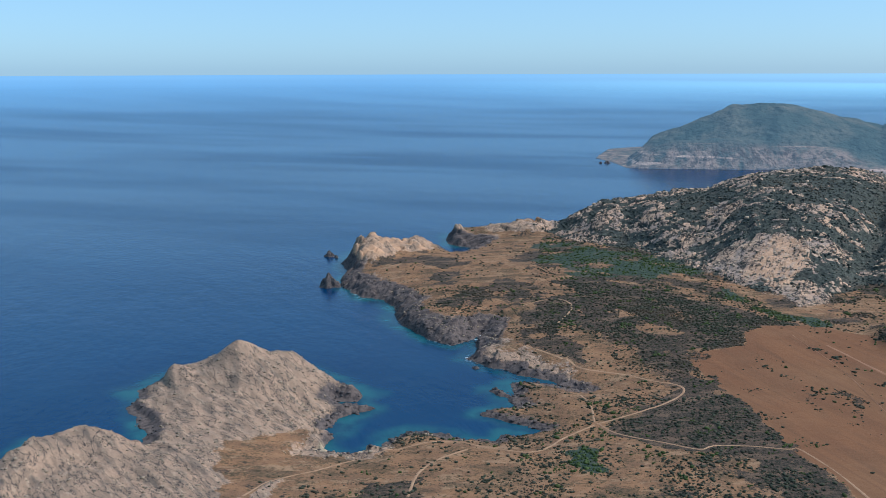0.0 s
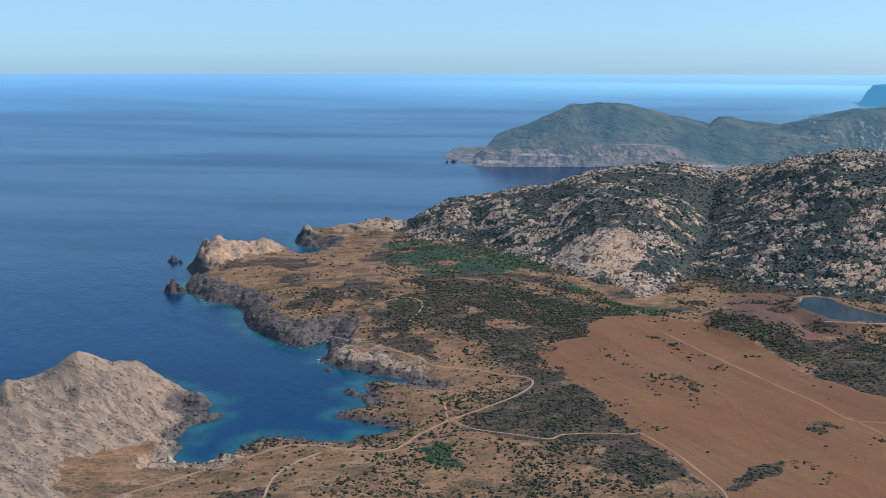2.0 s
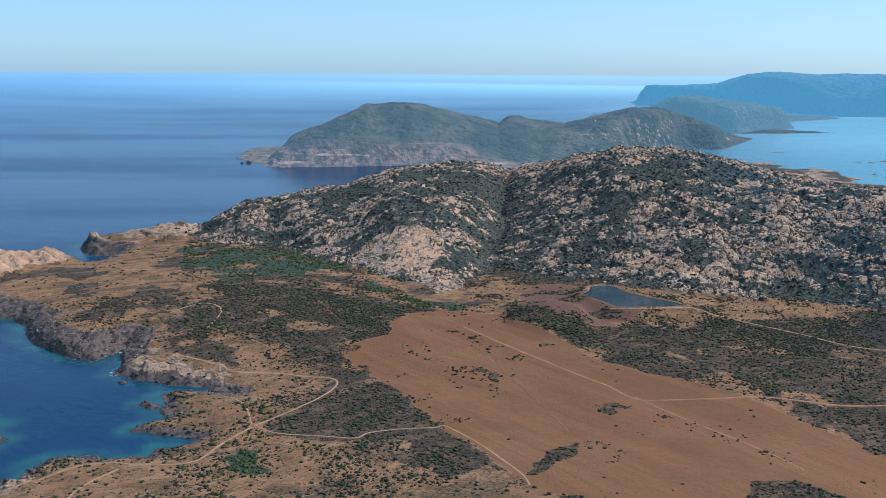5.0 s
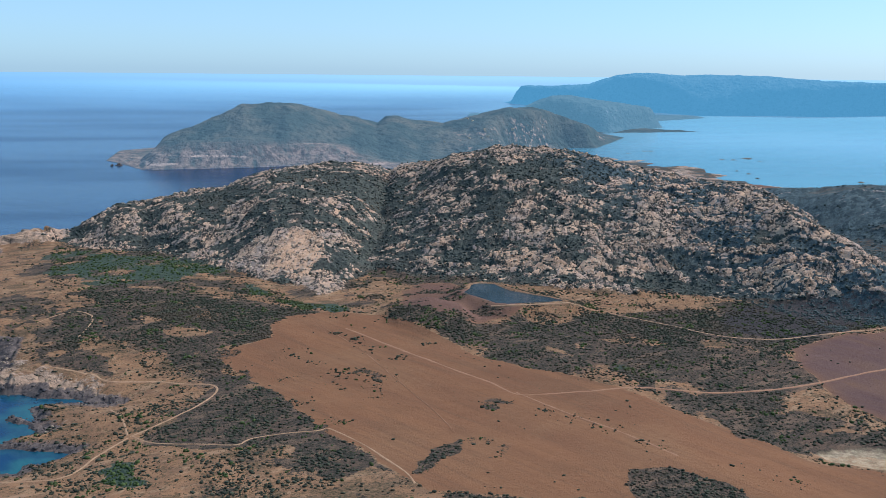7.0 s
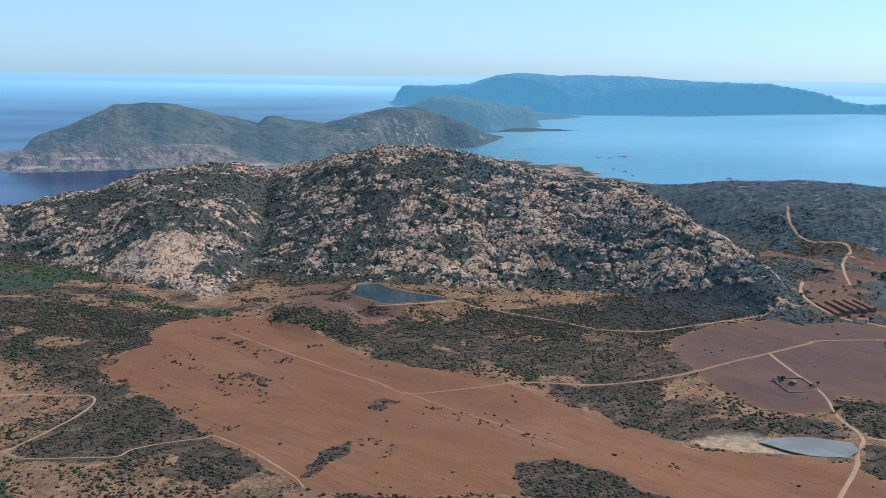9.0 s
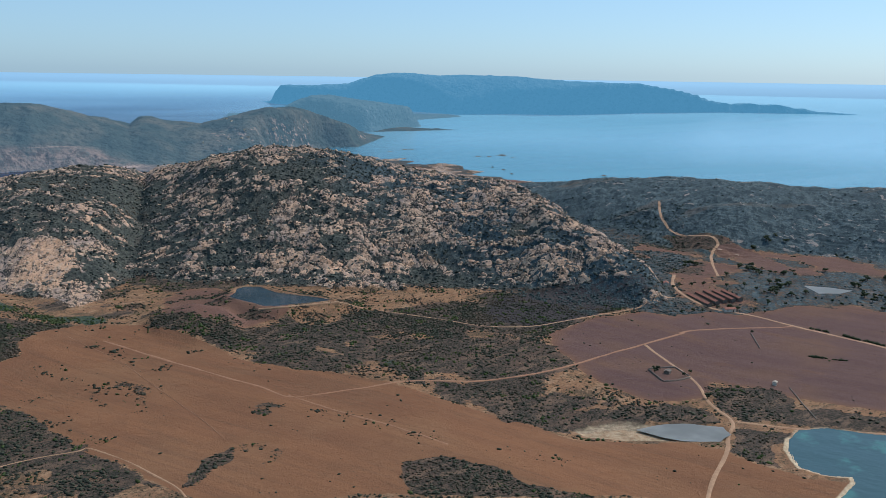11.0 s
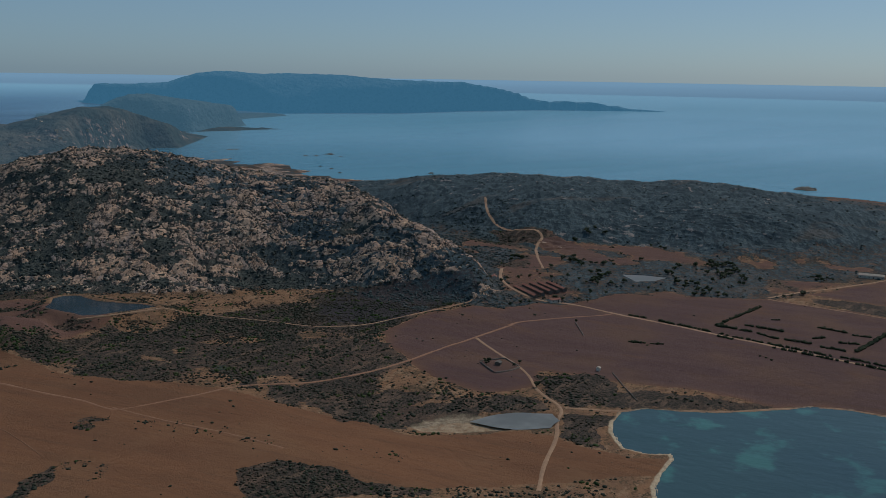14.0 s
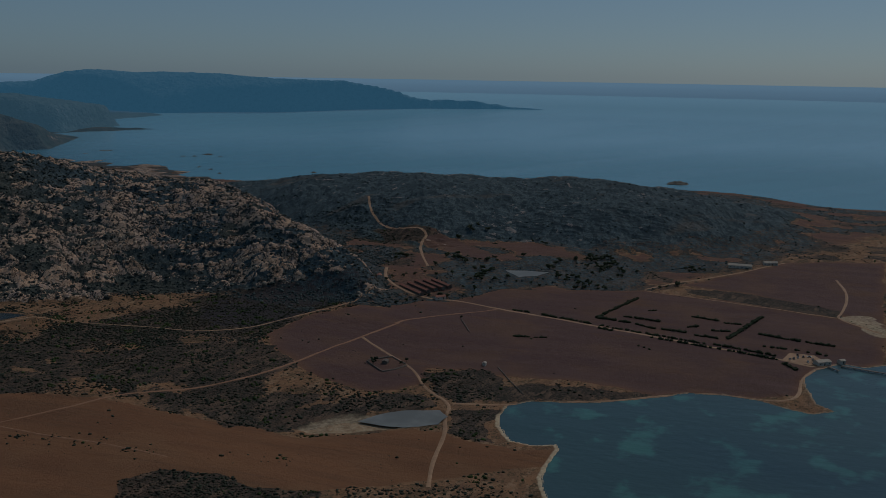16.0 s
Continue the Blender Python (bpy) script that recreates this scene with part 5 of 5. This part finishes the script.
def hedge(a, b, label, gap=0.12, size=1.0, seed=1):
    """A row of shrubs from a to b."""
    rng = random.Random(seed)
    n = max(1, int(math.hypot(b[0] - a[0], b[1] - a[1]) / (1.7 * size)))
    pts = [(a[0] + (b[0] - a[0]) * k / n + rng.uniform(-0.5, 0.5), a[1] + (b[1] - a[1]) * k / n + rng.uniform(-0.5, 0.5)) for k in range(n + 1)]
    z = heights(pts)
    base = new("hedge")
    base.location = (pts[0][0], pts[0][1], z[0])
    for k, (px, py) in enumerate(pts):
        if rng.random() < gap and n > 4:
            continue
        s = size * rng.uniform(0.7, 1.15)
        ob = new("shrub", SHRUBS[rng.randrange(7)])
        ob.parent = base
        ob.matrix_basis = pose(px - pts[0][0], py - pts[0][1], z[k] - z[0] - 0.35, 0, 0, rng.uniform(0, 360)) @ Matrix.Diagonal((s, s, s * rng.uniform(0.8, 1.1), 1))
    return tagged(base, label, "hedge", group="hedges in the eastern fields")


ROADSIDE = "clipped dark green hedge beside the straight road"
FIELD_ROW = "dark evergreen windbreak row in a dry field"
for k, (a, b, label, gap, size) in enumerate((
        ((768, 421), (768, 404), ROADSIDE, 0.2, 1.0), ((767, 396), (766, 340), ROADSIDE, 0.15, 1.15), ((766, 334), (765, 296), ROADSIDE, 0.25, 1.0), ((758, 330), (758, 318), ROADSIDE, 0.1, 1.2),
        ((766, 292), (767, 240), ROADSIDE, 0.15, 1.1), ((758, 284), (759, 232), ROADSIDE, 0.3, 1.1), ((760, 226), (762, 180), ROADSIDE, 0.15, 1.2), ((770, 232), (771, 184), ROADSIDE, 0.2, 1.1),
        ((690, 380), (697, 366), FIELD_ROW, 0.1, 1.1), ((699, 362), (703, 354), FIELD_ROW, 0.2, 0.9), ((789, 346), (882, 345), FIELD_ROW, 0.08, 1.35), ((788, 344), (791, 315), FIELD_ROW, 0.05, 1.2),
        ((790, 309), (787, 291), FIELD_ROW, 0.1, 1.0), ((789, 284), (790, 265), FIELD_ROW, 0.05, 1.2), ((808, 328), (811, 295), FIELD_ROW, 0.04, 1.25), ((846, 276), (847, 253), FIELD_ROW, 0.05, 1.2),
        ((843, 246), (847, 233), FIELD_ROW, 0.1, 1.1), ((792, 228), (883, 224), FIELD_ROW, 0.05, 1.5), ((787, 254), (790, 234), FIELD_ROW, 0.08, 1.2), ((812, 246), (818, 234), FIELD_ROW, 0.1, 1.1),
        ((807, 269), (816, 262), FIELD_ROW, 0.1, 1.1), ((825, 212), (828, 178), FIELD_ROW, 0.05, 1.25), ((828, 172), (830, 150), FIELD_ROW, 0.1, 1.2), ((791, 197), (800, 172), FIELD_ROW, 0.3, 1.1),
        ((800, 168), (801, 150), FIELD_ROW, 0.1, 1.3), ((843, 318), (846, 313), FIELD_ROW, 0.1, 0.8), ((729, 282), (724, 271), FIELD_ROW, 0.4, 0.8), ((755, 172), (748, 162), FIELD_ROW, 0.1, 1.4))):
    hedge(a, b, label, gap, size, 40 + k)


def tree_mesh(seed):
    rng = random.Random(seed)
    trunk = bmesh.new()
    bmesh.ops.create_cone(trunk, cap_ends=True, segments=7, radius1=0.22, radius2=0.12, depth=1.8, matrix=Matrix.Translation((0, 0, 0.9)))
    for k in range(3):
        a = k * 2.1 + rng.uniform(-0.4, 0.4)
        bmesh.ops.create_cone(trunk, cap_ends=True, segments=5, radius1=0.11, radius2=0.05, depth=1.6, matrix=Matrix.Translation((math.cos(a) * 0.5, math.sin(a) * 0.5, 2.2)) @ Euler((0, 0.7, a)).to_matrix().to_4x4())
    crown = bmesh.new()
    for k in range(13):
        a, q = rng.uniform(0, 6.28), rng.uniform(0.2, 1.5)
        clump_bm(crown, math.cos(a) * q, math.sin(a) * q, rng.uniform(2.0, 3.5) - 0.3 * q, rng.uniform(0.5, 0.9), rng.uniform(0.5, 0.9), rng.uniform(0.4, 0.65), seed * 5 + k, 1, 0.45)
    return trunk, crown


def tree(x, y, size, seed, label):
    trunk, crown = tree_mesh(seed)
    base = new("tree")
    part("trunk", trunk, BARK, base)
    part("crown", crown, HEDGE_LEAF, base)
    base.matrix_world = pose(x, y, height_at(x, y) - 0.1, 0, 0, seed * 47) @ Matrix.Diagonal((size, size, size, 1))
    return tagged(base, label, "tree", group="trees by the farm")


FARM_TREES = [(766, 567), (781, 571), (790, 564), (800, 556), (831, 530), (830, 516), (826, 504), (792, 492), (795, 481), (829, 493), (817, 541), (821, 558), (769, 477), (771, 469), (716, 497), (709, 502), (696, 505), (855, 467), (862, 453), (861, 443), (914, 450), (914, 437), (923, 418), (952, 426), (934, 400), (963, 401), (560, 427), (566, 429), (570, 408), (580, 410), (545, 370), (552, 365), (916, 410), (909, 413), (944, 401), (964, 397), (810, 472), (710, 442)]
first = [tree(x, y, 1.0 + 0.12 * k, 3 + k, "round-crowned evergreen tree at the edge of dry fields") for k, (x, y) in enumerate(FARM_TREES[:5])]
rng_trees = random.Random(8)
tree_z = heights(FARM_TREES)
for k, (x, y) in enumerate(FARM_TREES[5:]):
    s = rng_trees.uniform(0.8, 1.5)
    made = copy_thing(first[k % 5], pose(x, y, tree_z[k + 5] - 0.1, 0, 0, rng_trees.uniform(0, 360)))
    made.scale = (s, s, s)


# dark trees and tall bushes round the farm pond and below the eastern hill
rng_wood = np.random.default_rng(19)
wx, wy = rng_wood.uniform(740, 1060, 1400), rng_wood.uniform(330, 640, 1400)
wood = survey(wx, wy)
grove = (wood[2] < 0.3) & (fbm(wx, wy, 34, 3, 251) > 0.08) & (signed(wx, wy, POND_FARM) < -4) & (signed(wx, wy, BURNT_FIELD) < -3)
for pts in (ROAD_HEDGE, ROAD_HILL, TRACK_FARM):
    grove &= line_distance(wx, wy, pts)[0] > 5
for k in np.flatnonzero(grove)[:150]:
    s = rng_wood.uniform(0.9, 1.9)
    made = copy_thing(first[k % 5], pose(wx[k], wy[k], wood[1][k] - 0.2, 0, 0, rng_wood.uniform(0, 360)))
    made.scale = (s * 1.15, s * 1.15, s * 0.85)


# ---------------------------------------------------------------- buildings, walls and the jetty
def box(bm, x0, y0, z0, x1, y1, z1):
    bmesh.ops.create_cube(bm, size=1.0, matrix=Matrix.Translation(((x0 + x1) / 2, (y0 + y1) / 2, (z0 + z1) / 2)) @ Matrix.Diagonal((abs(x1 - x0), abs(y1 - y0), abs(z1 - z0), 1)))


def house(x, y, turn, length, width, wall_h, roof_h, label, wall_mat=PLASTER, roof_mat=ROOF_TILE, name="building"):
    """A gabled house with doors and windows, long side along its own x."""
    base = new(name)
    h, w = length / 2, width / 2
    bm = bmesh.new()
    box(bm, -h, -w, -1.0, h, w, wall_h)
    for s in (-h + 0.01, h - 0.01):
        bm.faces.new([bm.verts.new((s, -w, wall_h)), bm.verts.new((s, w, wall_h)), bm.verts.new((s, 0, wall_h + roof_h))])
    part("wall", bm, wall_mat, base)
    bm = bmesh.new()
    eave, lip = 0.3, 0.16
    for side in (-1, 1):
        a = [(-h - eave, side * (w + eave), wall_h - 0.1), (h + eave, side * (w + eave), wall_h - 0.1), (h + eave, 0, wall_h + roof_h), (-h - eave, 0, wall_h + roof_h)]
        low = [bm.verts.new(p) for p in a]
        top = [bm.verts.new((p[0], p[1], p[2] + lip)) for p in a]
        for f in ((0, 1, 2, 3), (7, 6, 5, 4), (0, 4, 5, 1), (1, 5, 6, 2), (2, 6, 7, 3), (3, 7, 4, 0)):
            bm.faces.new([(low + top)[i] for i in f])
    bmesh.ops.recalc_face_normals(bm, faces=bm.faces)
    part("roof", bm, roof_mat, base)
    n = max(1, int(length / 4))
    for k in range(n):
        u = -h + (k + 0.5) * length / n
        for side in (-1, 1):
            bm = bmesh.new()
            if k == n // 2 and side < 0:
                box(bm, u - 0.5, side * (w + 0.02), 0, u + 0.5, side * (w - 0.1), 2.0)
                part("door", bm, DARK_OPENING, base)
            else:
                box(bm, u - 0.4, side * (w + 0.02), 0.9, u + 0.4, side * (w - 0.1), 1.9)
                part("window", bm, DARK_OPENING, base)
    base.matrix_world = pose(x, y, height_at(x, y) + 0.1, 0, 0, turn)
    return tagged(base, label, "building")


ROW = "long low red-tiled wing of an old farm compound"
for x, y, length in ((746, 523, 44), (759, 523, 42), (770, 522, 42), (778, 518, 40), (787, 515, 36)):
    house(x, y, 62, length, 4.2, 1.7, 1.0, ROW, DRY_STONE)
house(742, 487, -25, 11, 5, 2.6, 1.2, "pale plastered farmhouse beside the straight road", PLASTER, ROOF_TILE)
house(772, 581, 40, 8, 5, 2.8, 1.2, "small pale plastered house by the road")
house(609, 358, 15, 3.2, 2.6, 2.2, 0.7, "tiny white hut alone in a dry field", PLASTER, CONCRETE, "hut")
house(1100, 308, -75, 26, 7, 3.2, 1.6, "long pale farm building before scrub hills", PLASTER, CONCRETE)
house(1138, 284, -60, 16, 6, 3.0, 1.4, "pale farm building before scrub hills", PLASTER, CONCRETE)
house(776, 148, -40, 12, 7, 2.8, 1.0, "low white building by the car park and jetty", PLASTER, CONCRETE)
house(789, 136, -30, 5, 4, 2.4, 0.8, "small white kiosk at the jetty", PLASTER, CONCRETE, "kiosk")
house(566, 420, 20, 5, 4, 2.0, 0.8, "ruined stone shelter inside an old enclosure", DRY_STONE, DRY_STONE, "ruin")


def stone_wall(pts, height, thick, label, material=DRY_STONE, name="stone_wall"):
    """A rough wall that follows the ground, in stretches of coping and body."""
    c = resample(pts, 2.0)
    t = np.gradient(c, axis=0)
    t /= np.hypot(t[:, 0], t[:, 1])[:, None] + 1e-9
    side = np.stack([-t[:, 1], t[:, 0]], 1) * thick / 2
    z = heights(c)
    top = z + height * (0.85 + 0.3 * np.array([hash01(np.array(i), np.array(3), 1) for i in range(len(c))]))
    lanes = np.array([np.column_stack([c - side, z - 0.4]), np.column_stack([c - side * 0.8, top]), np.column_stack([c + side * 0.8, top]), np.column_stack([c + side, z - 0.4])])
    mesh = grid_mesh(name, lanes[:, :, 0], lanes[:, :, 1], lanes[:, :, 2], False, material)
    return tagged(new(name, mesh), label, "wall")


stone_wall([(560, 433), (553, 421), (547, 409)], 1.1, 0.8, "dark dry-stone wall of an old enclosure")
stone_wall([(547, 409), (560, 404), (573, 404)], 0.9, 0.8, "dark dry-stone wall of an old enclosure")
stone_wall([(562, 434), (572, 431), (583, 426)], 0.9, 0.8, "dark dry-stone wall of an old enclosure")
stone_wall([(583, 426), (578, 416), (573, 405)], 0.8, 0.8, "dark dry-stone wall of an old enclosure")
stone_wall([(612, 348), (588, 323), (571, 304)], 0.6, 0.6, "dry-stone wall overgrown with scrub")
stone_wall([(707, 441), (692, 427), (678, 414)], 0.8, 0.7, "low tumbled field wall")
stone_wall([(386, 710), (399, 702), (424, 696), (455, 690)], 0.9, 2.2, "pale earth parapet along a reservoir dam", TRACK, "dam_parapet")


def jetty(a, b, width, label):
    base = new("jetty")
    length = math.hypot(b[0] - a[0], b[1] - a[1])
    bm = bmesh.new()
    box(bm, 0, -width / 2, 0.9, length, width / 2, 1.3)
    part("deck", bm, DRY_STONE, base)
    for k in range(int(length / 5) + 1):
        for s in (-1, 1):
            bm = bmesh.new()
            bmesh.ops.create_cone(bm, cap_ends=True, segments=8, radius1=0.25, radius2=0.22, depth=5.0, matrix=Matrix.Translation((k * 5.0, s * width * 0.35, -1.6)))
            part("pile", bm, DRY_STONE, base)
    base.matrix_world = pose(a[0], a[1], 0, 0, 0, math.degrees(math.atan2(b[1] - a[1], b[0] - a[0])))
    return tagged(base, label, "jetty")


jetty((779, 134), (777, 60), 2.4, "long narrow dark weathered jetty over pale water")
jetty((771, 142), (764, 133), 1.6, "short dark weathered landing stage")


def car_parts(colour):
    paint_mat = plain("car_paint", colour, tuple(c * 0.85 for c in colour), 1.0, 0.3, 0.5, 0.0)
    base = new("car")
    bm = bmesh.new()
    box(bm, -1.7, -0.75, 0.3, 1.7, 0.75, 0.85)
    bmesh.ops.bevel(bm, geom=bm.edges[:], offset=0.15, segments=2, affect="EDGES")
    part("body", bm, paint_mat, base)
    bm = bmesh.new()
    box(bm, -0.95, -0.65, 0.8, 0.9, 0.65, 1.35)
    for v in bm.verts:
        if v.co.z > 1.2:
            v.co.x *= 0.75
            v.co.y *= 0.85
    part("cabin", bm, DARK_OPENING, base, "dark glazed cabin")
    for sx in (-1.05, 1.05):
        for sy in (-0.7, 0.7):
            bm = bmesh.new()
            bmesh.ops.create_cone(bm, cap_ends=True, segments=12, radius1=0.3, radius2=0.3, depth=0.2, matrix=Matrix.Translation((sx, sy, 0.3)) @ Euler((radians(90), 0, 0)).to_matrix().to_4x4())
            part("wheel", bm, DARK_OPENING, base)
    return base


CARS = [(770, 171, 20), (774, 169, 20), (779, 167, 15), (784, 164, 15), (787, 160, 100), (781, 156, 20), (773, 158, 200), (786, 169, 20)]
for k, colour in enumerate(((0.75, 0.75, 0.74), (0.10, 0.11, 0.13))):
    base = car_parts(colour)
    label = ("white car parked on pale gravel", "dark grey car parked on pale gravel")[k]
    x, y, turn = CARS[k]
    base.matrix_world = pose(x, y, height_at(x, y) + 0.3, 0, 0, turn)
    tagged(base, label, "car", "cars in the car park")
    for x, y, turn in CARS[2 + k::2]:
        copy_thing(base, pose(x, y, height_at(x, y) + 0.3, 0, 0, turn))


def car_park(outline):
    bm = bmesh.new()
    z = heights(outline)
    bm.faces.new([bm.verts.new((p[0], p[1], z[i] + 0.25)) for i, p in enumerate(outline)])
    bmesh.ops.recalc_face_normals(bm, faces=bm.faces)
    return tagged(part("car_park", bm, TRACK), "pale gravel car park near the jetty", "car park", kind="structure")


car_park([(764, 176), (788, 176), (795, 158), (782, 145), (768, 150)])

# white houses scattered over the headland across the bay
FAR_GROUND = np.array([tuple(v.co) for v in bpy.data.objects["backdrop_headland"].data.vertices])
rng_far = random.Random(31)
for k in range(22):
    bearing, out = radians(rng_far.uniform(25.5, 33.0)), rng_far.uniform(2430, 2640)
    hx, hy = np.array([out * math.sin(bearing)]), np.array([out * math.cos(bearing)])
    hz = crest_height(hx, hy, HEADLAND_CREST, 1.4) + 2.0
    fx, fy, fz = (float(v[0]) for v in drawn_in(hx, hy, hz))
    near = np.argmin((FAR_GROUND[:, 0] - fx) ** 2 + (FAR_GROUND[:, 1] - fy) ** 2)
    fz = float(FAR_GROUND[near, 2])
    base = new("far_house")
    bm = bmesh.new()
    box(bm, -3.5, -2.2, -3, 3.5, 2.2, 2.4)
    part("wall", bm, PLASTER, base)
    bm = bmesh.new()
    box(bm, -3.8, -2.5, 2.4, 3.8, 2.5, 2.8)
    part("roof", bm, CONCRETE, base)
    base.matrix_world = pose(fx, fy, fz, 0, 0, rng_far.uniform(0, 180))
    tagged(base, "small pale house on a far scrub slope", "house", "houses on the headland")
